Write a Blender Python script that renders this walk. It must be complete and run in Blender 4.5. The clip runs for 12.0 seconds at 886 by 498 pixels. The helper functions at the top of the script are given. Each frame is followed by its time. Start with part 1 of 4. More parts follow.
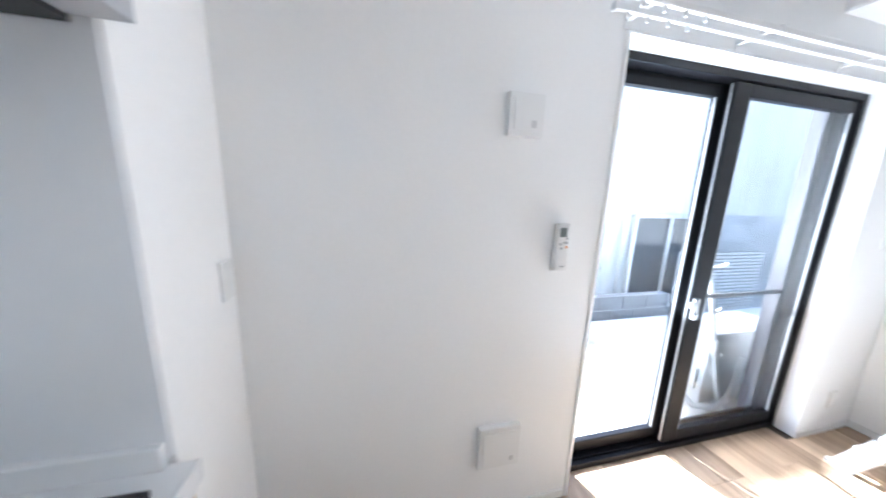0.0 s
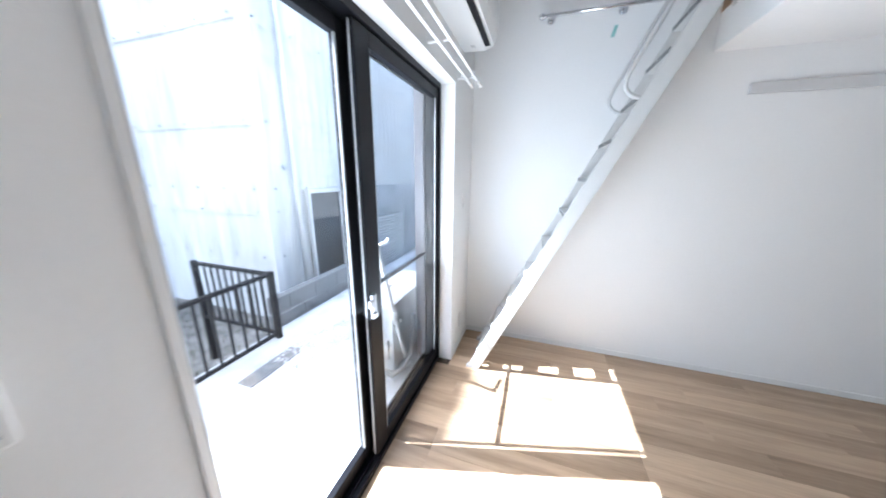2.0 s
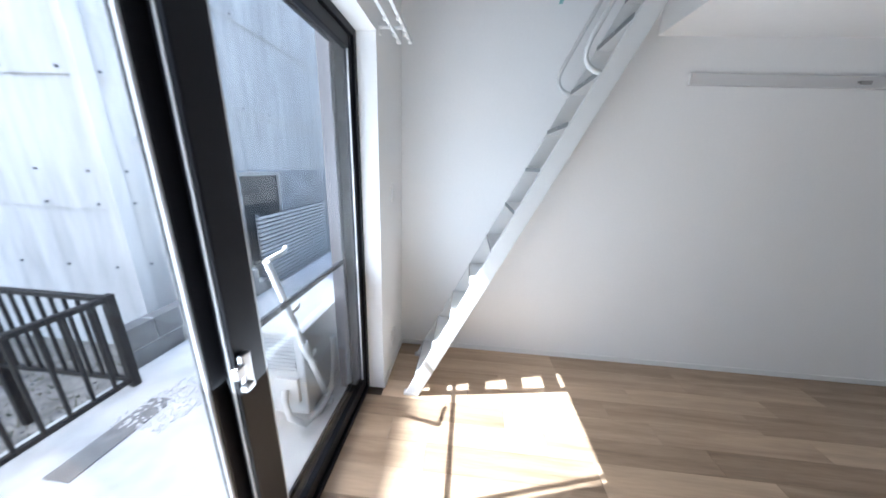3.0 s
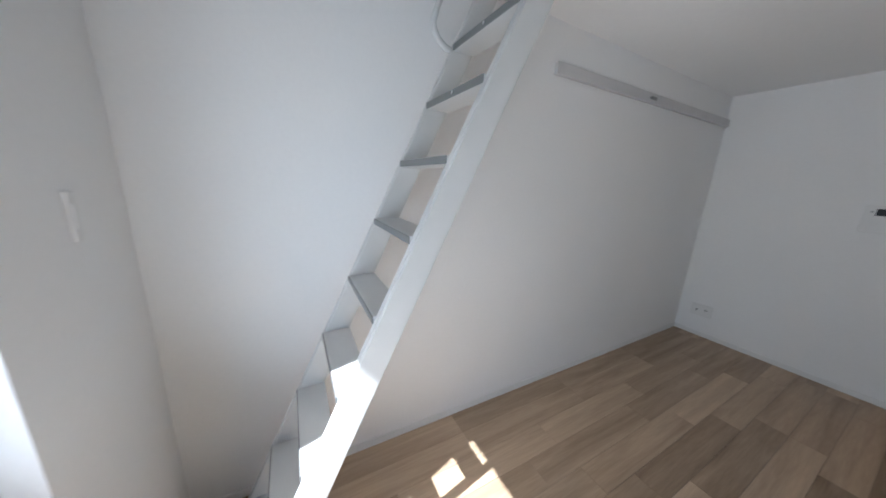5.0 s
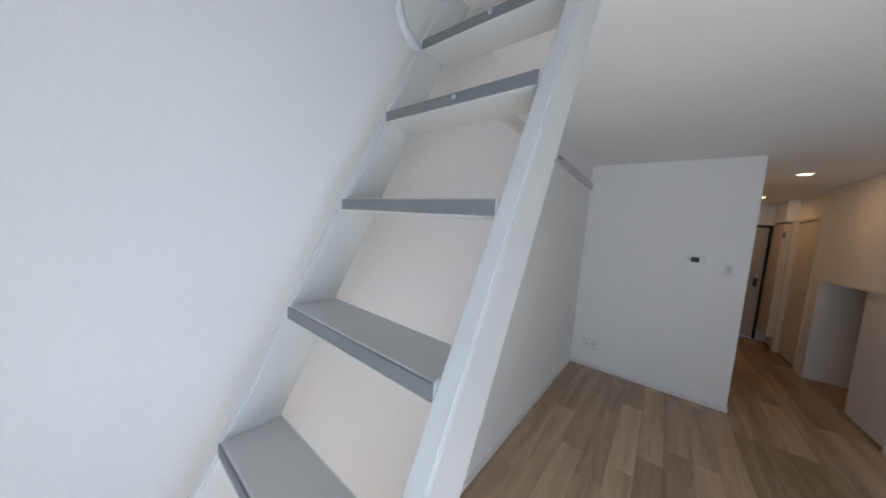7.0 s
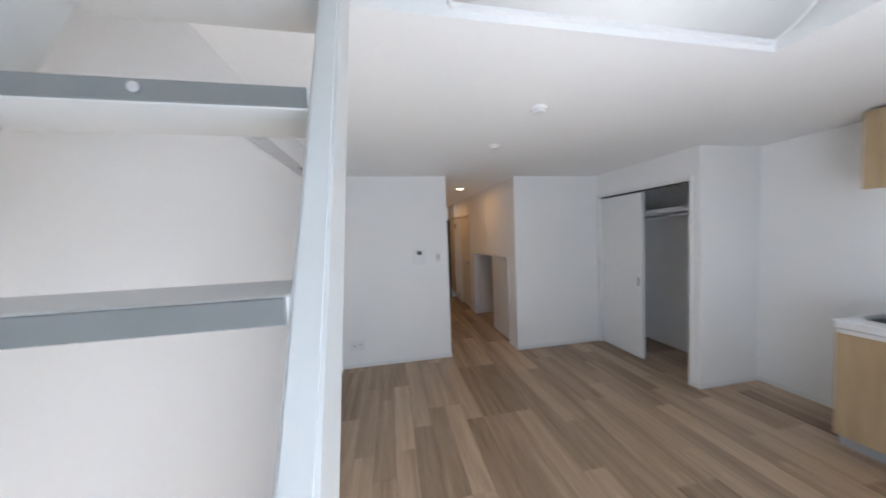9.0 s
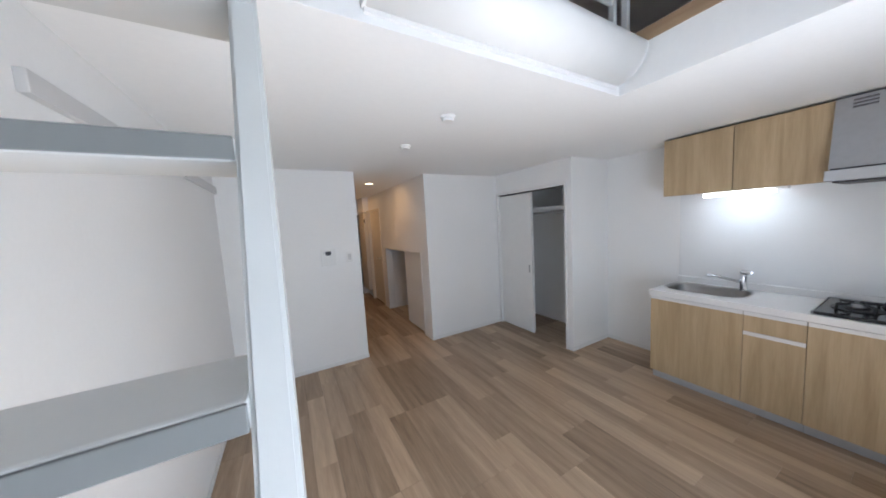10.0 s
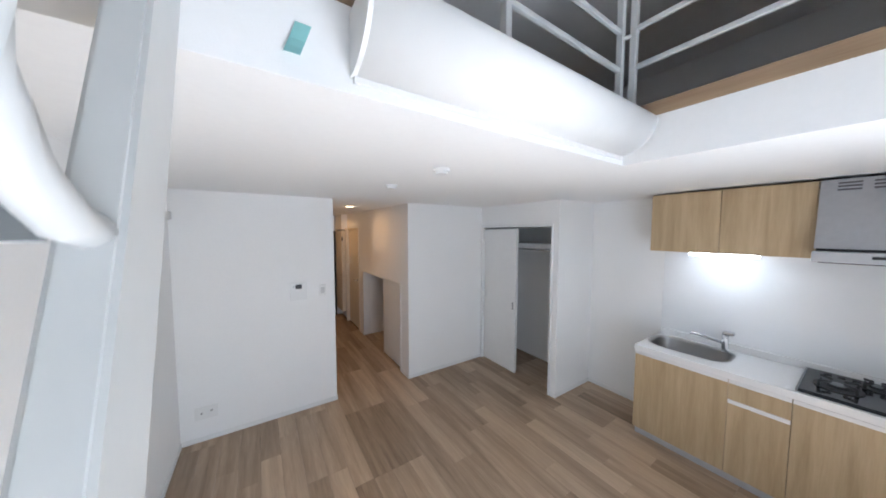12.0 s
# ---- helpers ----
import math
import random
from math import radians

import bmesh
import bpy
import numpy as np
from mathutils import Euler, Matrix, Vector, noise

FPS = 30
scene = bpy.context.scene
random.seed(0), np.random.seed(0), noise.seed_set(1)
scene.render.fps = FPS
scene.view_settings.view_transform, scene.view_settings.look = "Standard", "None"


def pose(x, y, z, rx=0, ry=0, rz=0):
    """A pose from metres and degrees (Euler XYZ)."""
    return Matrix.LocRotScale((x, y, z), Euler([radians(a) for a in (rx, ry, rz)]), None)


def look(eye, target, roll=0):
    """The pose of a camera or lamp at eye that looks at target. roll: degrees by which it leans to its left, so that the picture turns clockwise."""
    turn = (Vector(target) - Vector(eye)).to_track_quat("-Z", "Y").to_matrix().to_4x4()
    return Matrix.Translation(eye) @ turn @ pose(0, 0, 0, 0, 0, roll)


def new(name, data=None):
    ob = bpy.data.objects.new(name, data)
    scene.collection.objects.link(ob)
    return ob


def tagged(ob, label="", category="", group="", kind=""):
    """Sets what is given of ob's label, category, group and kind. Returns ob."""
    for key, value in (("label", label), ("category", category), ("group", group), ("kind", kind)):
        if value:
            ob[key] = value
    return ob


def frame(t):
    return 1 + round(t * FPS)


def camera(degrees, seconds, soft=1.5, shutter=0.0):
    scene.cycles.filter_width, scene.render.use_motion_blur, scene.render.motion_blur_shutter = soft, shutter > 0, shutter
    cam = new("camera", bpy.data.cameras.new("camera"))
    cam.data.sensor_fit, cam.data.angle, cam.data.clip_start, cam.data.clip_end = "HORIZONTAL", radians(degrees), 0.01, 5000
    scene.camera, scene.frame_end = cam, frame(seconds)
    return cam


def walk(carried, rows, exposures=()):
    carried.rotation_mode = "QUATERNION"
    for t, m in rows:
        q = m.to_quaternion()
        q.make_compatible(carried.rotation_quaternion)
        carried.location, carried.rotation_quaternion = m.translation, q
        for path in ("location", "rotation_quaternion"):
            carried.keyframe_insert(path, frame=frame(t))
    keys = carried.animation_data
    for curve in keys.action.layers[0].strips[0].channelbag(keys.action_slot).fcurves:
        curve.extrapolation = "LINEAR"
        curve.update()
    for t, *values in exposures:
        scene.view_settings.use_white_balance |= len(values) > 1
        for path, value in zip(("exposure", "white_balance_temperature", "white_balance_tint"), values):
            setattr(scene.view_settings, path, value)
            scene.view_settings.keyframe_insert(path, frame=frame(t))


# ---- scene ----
cam = camera(115.2, 12.0, 1.7, 0.4)
PATH = [
    (0, (-3.196, -0.997, 1.494), (-2.731, 0.911, 1.117), 1.9),
    (0.5, (-3.03, -0.904, 1.493), (-2.15, 0.848, 1.099), 1.5),
    (1, (-2.881, -0.816, 1.504), (-1.617, 0.677, 1.085), 1.3),
    (1.5, (-2.723, -0.687, 1.497), (-1.102, 0.395, 1.047), 0.2),
    (2, (-2.533, -0.586, 1.518), (-0.696, 0.023, 1.013), 0.6),
    (2.5, (-2.329, -0.538, 1.497), (-0.425, -0.226, 0.973), 1.8),
    (3, (-2.102, -0.49, 1.504), (-0.191, -0.345, 0.935), 2.5),
    (3.5, (-1.88, -0.447, 1.486), (0.053, -0.444, 0.97), 2.8),
    (5.5, (-1.115, -0.468, 1.438), (0.441, -1.663, 1.046), 2.3),
    (6, (-0.973, -0.451, 1.455), (0.465, -1.813, 1.177), 1.9),
    (6.5, (-0.806, -0.471, 1.459), (0.549, -1.926, 1.243), 4.3),
    (8.5, (-0.674, -0.59, 1.529), (-0.462, -2.578, 1.503), -1.7),
    (9, (-0.633, -0.603, 1.558), (-0.999, -2.567, 1.469), -2.2),
    (9.5, (-0.603, -0.6, 1.605), (-1.412, -2.415, 1.38), -2.8),
    (10, (-0.583, -0.606, 1.639), (-1.543, -2.351, 1.455), -3.3),
    (10.5, (-0.602, -0.642, 1.684), (-1.558, -2.394, 1.552), -1.5),
    (11, (-0.642, -0.705, 1.784), (-1.626, -2.432, 1.572), -1.1),
    (11.5, (-0.656, -0.765, 1.875), (-1.667, -2.481, 1.701), 0.2),
    (12, (-0.649, -0.803, 1.947), (-1.742, -2.474, 1.823), 0.1),
]
EXPOSURES = [(0.0, 3.49, 5380, 7.5), (0.6, 3.33, 5380, 7.5), (1.5, 3.09, 5430, 7.5), (2.5, 2.61, 5480, 7.5), (3.6, 2.32, 5530, 7.5), (5.3, 1.92, 5670, 7.5), (6.7, 1.98, 5670, 7.5), (8.4, 2.55, 5620, 8.5), (9.5, 2.73, 5620, 8.5), (12.0, 2.97, 5620, 8.5)]
walk(cam, [(t, look(e, a, r)) for t, e, a, r in PATH], EXPOSURES)

# ---- light ----
SUN_TRAVEL = Vector((0.205, -0.738, -1.0)).normalized()
world = bpy.data.worlds.new("sky")
scene.world = world
world.use_nodes = True
wn = world.node_tree
sky = wn.nodes.new("ShaderNodeTexSky")
sky.sky_type = "NISHITA"
sky.sun_disc = False
sky.dust_density, sky.ozone_density = 3.5, 0.4
sky.sun_elevation = math.asin(-SUN_TRAVEL.z)
sky.sun_rotation = math.atan2(-SUN_TRAVEL.x, -SUN_TRAVEL.y)
wn.links.new(sky.outputs["Color"], wn.nodes["Background"].inputs["Color"])
wn.nodes["Background"].inputs["Strength"].default_value = 0.115
sun = new("sun", bpy.data.lights.new("sun", "SUN"))
sun.data.energy, sun.data.angle, sun.data.color = 5.0, radians(0.55), (1.0, 0.98, 0.955)
sun.matrix_world = look((0, 0, 8), Vector((0, 0, 8)) + SUN_TRAVEL)


def area_lamp(name, eye, target, sx, sy, watts, colour, shape="RECTANGLE"):
    lamp = bpy.data.lights.new(name, "AREA")
    lamp.shape, lamp.size, lamp.size_y = shape, sx, sy
    lamp.energy, lamp.color = watts, colour
    ob = new(name, lamp)
    ob.matrix_world = look(eye, target)
    return ob


# the sky's light in the window's opening, and the corridor's two downlights
area_lamp("window_daylight", (-1.45, 0.222, 0.95), (-1.45, -0.85, 2.12), 1.35, 1.5, 6.8, (0.93, 0.965, 1.0))
DOWNLIGHTS = [(-1.77, -5.02), (-1.78, -6.75)]
for dx, dy in DOWNLIGHTS:
    area_lamp("downlight_lamp", (dx, dy, 2.29), (dx, dy, 0), 0.09, 0.09, 0.34, (1.0, 0.50, 0.17), "DISK")
area_lamp("kitchen_tube_lamp", (-3.98, -1.5, 1.725), (-3.98, -1.5, 0), 0.05, 0.40, 0.06, (0.95, 0.98, 1.0))


# ---- materials ----
def material(name, colour, rough=0.6, metal=0.0, noise_scale=0.0, noise_amount=0.0, bump=0.0, bump_scale=200.0,
             coat=0.0, stretch=(1, 1, 1), large=0.0, large_scale=1.5):
    m = bpy.data.materials.new(name)
    m.use_nodes = True
    nt = m.node_tree
    b = nt.nodes["Principled BSDF"]
    b.inputs["Base Color"].default_value = (*colour, 1)
    b.inputs["Roughness"].default_value, b.inputs["Metallic"].default_value = rough, metal
    b.inputs["Coat Weight"].default_value = coat
    tc = nt.nodes.new("ShaderNodeTexCoord")
    mp = nt.nodes.new("ShaderNodeMapping")
    mp.inputs["Scale"].default_value = stretch
    nt.links.new(tc.outputs["Object"], mp.inputs["Vector"])
    last = None
    for scale, amount in ((noise_scale, noise_amount), (large_scale, large)):
        if amount:
            n = nt.nodes.new("ShaderNodeTexNoise")
            n.inputs["Scale"].default_value, n.inputs["Detail"].default_value = scale, 5
            nt.links.new(mp.outputs["Vector"], n.inputs["Vector"])
            ramp = nt.nodes.new("ShaderNodeMapRange")
            ramp.inputs["From Min"].default_value, ramp.inputs["From Max"].default_value = 0.25, 0.75
            ramp.inputs["To Min"].default_value, ramp.inputs["To Max"].default_value = 1 - amount, 1 + amount * 0.5
            nt.links.new(n.outputs["Fac"], ramp.inputs["Value"])
            mul = nt.nodes.new("ShaderNodeMix")
            mul.data_type, mul.blend_type = "RGBA", "MULTIPLY"
            mul.inputs["Factor"].default_value = 1
            if last is None:
                mul.inputs["A"].default_value = (*colour, 1)
            else:
                nt.links.new(last, mul.inputs["A"])
            nt.links.new(ramp.outputs["Result"], mul.inputs["B"])
            last = mul.outputs["Result"]
    if last is not None:
        nt.links.new(last, b.inputs["Base Color"])
    if bump:
        n = nt.nodes.new("ShaderNodeTexNoise")
        n.inputs["Scale"].default_value, n.inputs["Detail"].default_value = bump_scale, 3
        nt.links.new(mp.outputs["Vector"], n.inputs["Vector"])
        bp = nt.nodes.new("ShaderNodeBump")
        bp.inputs["Strength"].default_value, bp.inputs["Distance"].default_value = bump, 0.002
        nt.links.new(n.outputs["Fac"], bp.inputs["Height"])
        nt.links.new(bp.outputs["Normal"], b.inputs["Normal"])
    return m


def wood(name, dark, light, axis, rough=0.45, fine=1.0, vary=0.0):
    """Wood with grain along an axis (0, 1, 2); vary: how far each piece has a tone of its own."""
    m = bpy.data.materials.new(name)
    m.use_nodes = True
    nt = m.node_tree
    b = nt.nodes["Principled BSDF"]
    tc = nt.nodes.new("ShaderNodeTexCoord")
    mp = nt.nodes.new("ShaderNodeMapping")
    s = [14.0 * fine] * 3
    s[axis] = 0.9 * fine
    mp.inputs["Scale"].default_value = s
    info = nt.nodes.new("ShaderNodeObjectInfo")
    shift = nt.nodes.new("ShaderNodeVectorMath")
    shift.operation = "MULTIPLY_ADD"
    shift.inputs[1].default_value = (37, 53, 29) if vary else (0, 0, 0)
    nt.links.new(info.outputs["Random"], shift.inputs[0])
    nt.links.new(tc.outputs["Object"], shift.inputs[2])
    nt.links.new(shift.outputs["Vector"], mp.inputs["Vector"])
    n1 = nt.nodes.new("ShaderNodeTexNoise")
    n1.inputs["Scale"].default_value, n1.inputs["Detail"].default_value, n1.inputs["Distortion"].default_value = 1.0, 8, 0.6
    n2 = nt.nodes.new("ShaderNodeTexNoise")
    n2.inputs["Scale"].default_value, n2.inputs["Detail"].default_value = 9.0, 4
    for n in (n1, n2):
        nt.links.new(mp.outputs["Vector"], n.inputs["Vector"])
    add = nt.nodes.new("ShaderNodeMath")
    add.operation = "MULTIPLY_ADD"
    add.inputs[1].default_value = 0.35
    nt.links.new(n2.outputs["Fac"], add.inputs[0])
    nt.links.new(n1.outputs["Fac"], add.inputs[2])
    last = add.outputs["Value"]
    if vary:
        tone = nt.nodes.new("ShaderNodeMath")
        tone.operation = "MULTIPLY_ADD"
        tone.inputs[1].default_value = vary
        nt.links.new(info.outputs["Random"], tone.inputs[0])
        nt.links.new(last, tone.inputs[2])
        last = tone.outputs["Value"]
    ramp = nt.nodes.new("ShaderNodeMapRange")
    ramp.inputs["From Min"].default_value, ramp.inputs["From Max"].default_value = 0.42, 0.95 + vary
    nt.links.new(last, ramp.inputs["Value"])
    mix = nt.nodes.new("ShaderNodeMix")
    mix.data_type = "RGBA"
    mix.inputs["A"].default_value, mix.inputs["B"].default_value = (*dark, 1), (*light, 1)
    nt.links.new(ramp.outputs["Result"], mix.inputs["Factor"])
    nt.links.new(mix.outputs["Result"], b.inputs["Base Color"])
    b.inputs["Roughness"].default_value = rough
    bp = nt.nodes.new("ShaderNodeBump")
    bp.inputs["Strength"].default_value, bp.inputs["Distance"].default_value = 0.25, 0.001
    nt.links.new(n2.outputs["Fac"], bp.inputs["Height"])
    nt.links.new(bp.outputs["Normal"], b.inputs["Normal"])
    return m


def glass(name, tint=(1, 1, 1), gloss=1.0):
    """A thin pane: clear, with a mirror image that grows at grazing angles."""
    m = bpy.data.materials.new(name)
    m.use_nodes = True
    nt = m.node_tree
    nt.nodes.remove(nt.nodes["Principled BSDF"])
    out = nt.nodes["Material Output"]
    lw = nt.nodes.new("ShaderNodeLayerWeight")
    lw.inputs["Blend"].default_value = 0.5
    power = nt.nodes.new("ShaderNodeMath")
    power.operation = "POWER"
    power.inputs[1].default_value = 4.0
    nt.links.new(lw.outputs["Facing"], power.inputs[0])
    fr = nt.nodes.new("ShaderNodeMath")
    fr.operation = "MULTIPLY_ADD"
    fr.inputs[1].default_value, fr.inputs[2].default_value = 0.5 * gloss, 0.03 * gloss
    nt.links.new(power.outputs["Value"], fr.inputs[0])
    tr = nt.nodes.new("ShaderNodeBsdfTransparent")
    tr.inputs["Color"].default_value = (*tint, 1)
    gl = nt.nodes.new("ShaderNodeBsdfGlossy")
    gl.inputs["Roughness"].default_value = 0.0
    mix = nt.nodes.new("ShaderNodeMixShader")
    nt.links.new(fr.outputs["Value"], mix.inputs["Fac"])
    nt.links.new(tr.outputs["BSDF"], mix.inputs[1])
    nt.links.new(gl.outputs["BSDF"], mix.inputs[2])
    nt.links.new(mix.outputs["Shader"], out.inputs["Surface"])
    return m


def mesh_cloth(name, shade):
    """Fine netting: too fine to see its threads, it lets a part of the light through."""
    m = bpy.data.materials.new(name)
    m.use_nodes = True
    nt = m.node_tree
    nt.nodes.remove(nt.nodes["Principled BSDF"])
    tr = nt.nodes.new("ShaderNodeBsdfTransparent")
    tr.inputs["Color"].default_value = (shade, shade, shade, 1)
    nt.links.new(tr.outputs["BSDF"], nt.nodes["Material Output"].inputs["Surface"])
    return m


def glowing(name, colour, strength):
    m = bpy.data.materials.new(name)
    m.use_nodes = True
    b = m.node_tree.nodes["Principled BSDF"]
    b.inputs["Base Color"].default_value = (*colour, 1)
    b.inputs["Emission Color"].default_value = (*colour, 1)
    b.inputs["Emission Strength"].default_value = strength
    return m


M_WALL = material("wallpaper", (0.865, 0.865, 0.86), 0.75, bump=0.25, bump_scale=240, large=0.02, noise_scale=60, noise_amount=0.015)
M_CEIL = material("ceiling_paper", (0.87, 0.87, 0.865), 0.8, bump=0.2, bump_scale=180, noise_scale=40, noise_amount=0.015)
M_TRIM = material("white_trim", (0.80, 0.80, 0.79), 0.4, noise_scale=12, noise_amount=0.02)
M_PLASTIC = material("white_plastic", (0.80, 0.80, 0.79), 0.35, noise_scale=9, noise_amount=0.02)
M_GREYPLASTIC = material("grey_plastic", (0.42, 0.43, 0.44), 0.45, noise_scale=20, noise_amount=0.05)
M_PALEGREY = material("pale_grey_plastic", (0.58, 0.58, 0.58), 0.45, noise_scale=20, noise_amount=0.04)
M_RAIL = material("rail_paint", (0.62, 0.62, 0.62), 0.5, noise_scale=12, noise_amount=0.03)
M_UNIT = material("outdoor_unit_paint", (0.55, 0.55, 0.54), 0.5, noise_scale=6, noise_amount=0.08, large=0.08)
M_ORANGE = material("orange_plastic", (0.75, 0.33, 0.12), 0.45, noise_scale=20, noise_amount=0.03)
M_LADDER = material("ladder_paint", (0.61, 0.615, 0.605), 0.35, bump=0.1, bump_scale=70, noise_scale=14, noise_amount=0.03, large=0.03)
M_BLACK = material("black_aluminium", (0.007, 0.007, 0.009), 0.38, 0.0, noise_scale=50, noise_amount=0.1)
M_GREYJAMB = material("grey_jamb", (0.13, 0.125, 0.135), 0.5, 0.0, noise_scale=20, noise_amount=0.06)
M_DISPLAY = material("dark_display", (0.012, 0.013, 0.015), 0.5, noise_scale=20, noise_amount=0.05)
M_LCD = material("grey_lcd", (0.16, 0.18, 0.17), 0.2, noise_scale=20, noise_amount=0.05)
M_CHROME = material("chrome", (0.75, 0.76, 0.78), 0.12, 1.0, noise_scale=5, noise_amount=0.03)
M_STEEL = material("brushed_steel", (0.36, 0.36, 0.36), 0.3, 1.0, noise_scale=60, noise_amount=0.12, stretch=(1, 12, 12))
M_HOOD = material("hood_silver", (0.42, 0.43, 0.45), 0.42, 0.6, noise_scale=30, noise_amount=0.05)
M_OAK = wood("cabinet_oak", (0.38, 0.28, 0.155), (0.55, 0.42, 0.255), 2, 0.5, 1.3)
M_FLOOR = wood("oak_floor", (0.165, 0.108, 0.064), (0.65, 0.485, 0.33), 1, 0.42, 1.0, 0.5)
M_LOFTWOOD = wood("loft_edge_wood", (0.25, 0.16, 0.09), (0.42, 0.30, 0.19), 1, 0.5)
M_SUB = material("dark_floor_joint", (0.05, 0.036, 0.026), 0.8, noise_scale=20, noise_amount=0.1)
M_PANEL = material("kitchen_panel", (0.80, 0.81, 0.82), 0.22, noise_scale=8, noise_amount=0.015, coat=0.3)
M_TOP = material("white_worktop", (0.80, 0.80, 0.80), 0.25, noise_scale=40, noise_amount=0.02)
M_GREYTRIM = material("grey_plinth", (0.45, 0.46, 0.48), 0.5, noise_scale=20, noise_amount=0.05)
M_STOVE = material("stove_black_glass", (0.02, 0.02, 0.022), 0.12, noise_scale=30, noise_amount=0.1)
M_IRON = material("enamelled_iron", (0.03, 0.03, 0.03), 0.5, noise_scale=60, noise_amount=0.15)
M_TAPE = material("teal_masking_tape", (0.28, 0.56, 0.55), 0.6, noise_scale=60, noise_amount=0.06)
M_DOOR = material("corridor_door", (0.72, 0.66, 0.56), 0.5, noise_scale=8, noise_amount=0.04)
M_STEELDOOR = material("front_door_grey", (0.45, 0.41, 0.36), 0.45, noise_scale=20, noise_amount=0.05)
M_CONCRETE = material("terrace_concrete", (0.52, 0.52, 0.51), 0.9, noise_scale=5, noise_amount=0.25, bump=0.5, bump_scale=60, large=0.2, large_scale=0.9)
M_BLOCK = material("concrete_block", (0.17, 0.17, 0.168), 0.95, noise_scale=14, noise_amount=0.3, bump=0.7, bump_scale=90, large=0.3, large_scale=2)
M_CORR = material("corrugated_sheet", (0.60, 0.59, 0.57), 0.7, 0.0, noise_scale=7, noise_amount=0.22, stretch=(1, 1, 0.18), large=0.30, large_scale=1.3)
M_SLAT = material("ribbed_panel_paint", (0.55, 0.55, 0.54), 0.5, noise_scale=6, noise_amount=0.12)
M_CORRD = material("old_sheet_metal", (0.35, 0.36, 0.38), 0.6, 0.2, noise_scale=3, noise_amount=0.3, large=0.25)
M_FENCE = material("black_fence_paint", (0.011, 0.011, 0.012), 0.5, noise_scale=30, noise_amount=0.2)
M_GROUND = material("dry_ground", (0.24, 0.225, 0.20), 0.95, noise_scale=9, noise_amount=0.5, bump=1.0, bump_scale=25, large=0.3, large_scale=1.2)
M_LEAF = material("dry_weeds", (0.12, 0.115, 0.08), 0.9, noise_scale=30, noise_amount=0.4)
M_DARKGLASS = material("dark_window_glass", (0.07, 0.075, 0.08), 0.15, noise_scale=3, noise_amount=0.2)
M_GLASS = glass("window_glass", (0.97, 0.98, 0.98))
M_SCREEN = mesh_cloth("fly_screen_mesh", 0.86)
M_TUBE = glowing("light_tube", (0.95, 0.98, 1.0), 1.7)
M_LEDWARM = glowing("warm_led", (1.0, 0.72, 0.42), 1.5)
# darker than the ladder paint: shade on the tread fronts, put into the colour
M_NOSE_SHADE = material("tread_nose_shade", (0.17, 0.174, 0.172), 0.5, noise_scale=14, noise_amount=0.05)
M_BLACK.node_tree.nodes["Principled BSDF"].inputs["Specular IOR Level"].default_value = 0.15
M_FENCE.node_tree.nodes["Principled BSDF"].inputs["Specular IOR Level"].default_value = 0.2


# ---- building blocks ----
def box(bm, x0, x1, y0, y1, z0, z1, bevel=0.0):
    """A box between two corners, with rounded edges where bevel is given."""
    r = bmesh.ops.create_cube(bm, size=1.0)
    for v in r["verts"]:
        v.co = Vector(((x0 + x1) / 2 + v.co.x * (x1 - x0), (y0 + y1) / 2 + v.co.y * (y1 - y0), (z0 + z1) / 2 + v.co.z * (z1 - z0)))
    if bevel:
        edges = list({e for v in r["verts"] for e in v.link_edges})
        bmesh.ops.bevel(bm, geom=edges, offset=bevel, segments=2, affect="EDGES", profile=0.5)
    return bm


def boxes(rows, bevel=0.0):
    bm = bmesh.new()
    for r in rows:
        box(bm, *r, bevel=bevel)
    return bm


def tube(bm, points, radius, sides=10, closed=False):
    """A round bar along a line of points."""
    rings, pts = [], [Vector(p) for p in points]
    up = Vector((0.31, 0.17, 0.93))
    for i, p in enumerate(pts):
        d = (pts[min(i + 1, len(pts) - 1)] - pts[max(i - 1, 0)]).normalized()
        a = d.cross(up)
        if a.length < 1e-3:
            a = d.cross(Vector((1, 0, 0)))
        a.normalize()
        b = d.cross(a)
        rings.append([bm.verts.new(p + radius * (math.cos(2 * math.pi * k / sides) * a + math.sin(2 * math.pi * k / sides) * b)) for k in range(sides)])
    for r0, r1 in zip(rings, rings[1:]):
        for k in range(sides):
            f = bm.faces.new((r0[k], r0[(k + 1) % sides], r1[(k + 1) % sides], r1[k]))
            f.smooth = True
    bm.faces.new(rings[0])
    bm.faces.new(reversed(rings[-1]))
    bmesh.ops.recalc_face_normals(bm, faces=bm.faces)
    return bm


def disc(bm, centre, axis, radius, depth, sides=24, bevel=0.0):
    """A short cylinder along axis 0, 1 or 2 round its centre."""
    rot = {0: Matrix.Rotation(math.pi / 2, 4, "Y"), 1: Matrix.Rotation(math.pi / 2, 4, "X"), 2: Matrix()}[axis]
    r = bmesh.ops.create_cone(bm, cap_ends=True, segments=sides, radius1=radius, radius2=radius, depth=depth, matrix=Matrix.Translation(centre) @ rot)
    if bevel:
        edges = [e for e in {e for v in r["verts"] for e in v.link_edges} if any(len(f.verts) > 4 for f in e.link_faces)]
        bmesh.ops.bevel(bm, geom=edges, offset=bevel, segments=2, affect="EDGES", profile=0.5)
    return bm


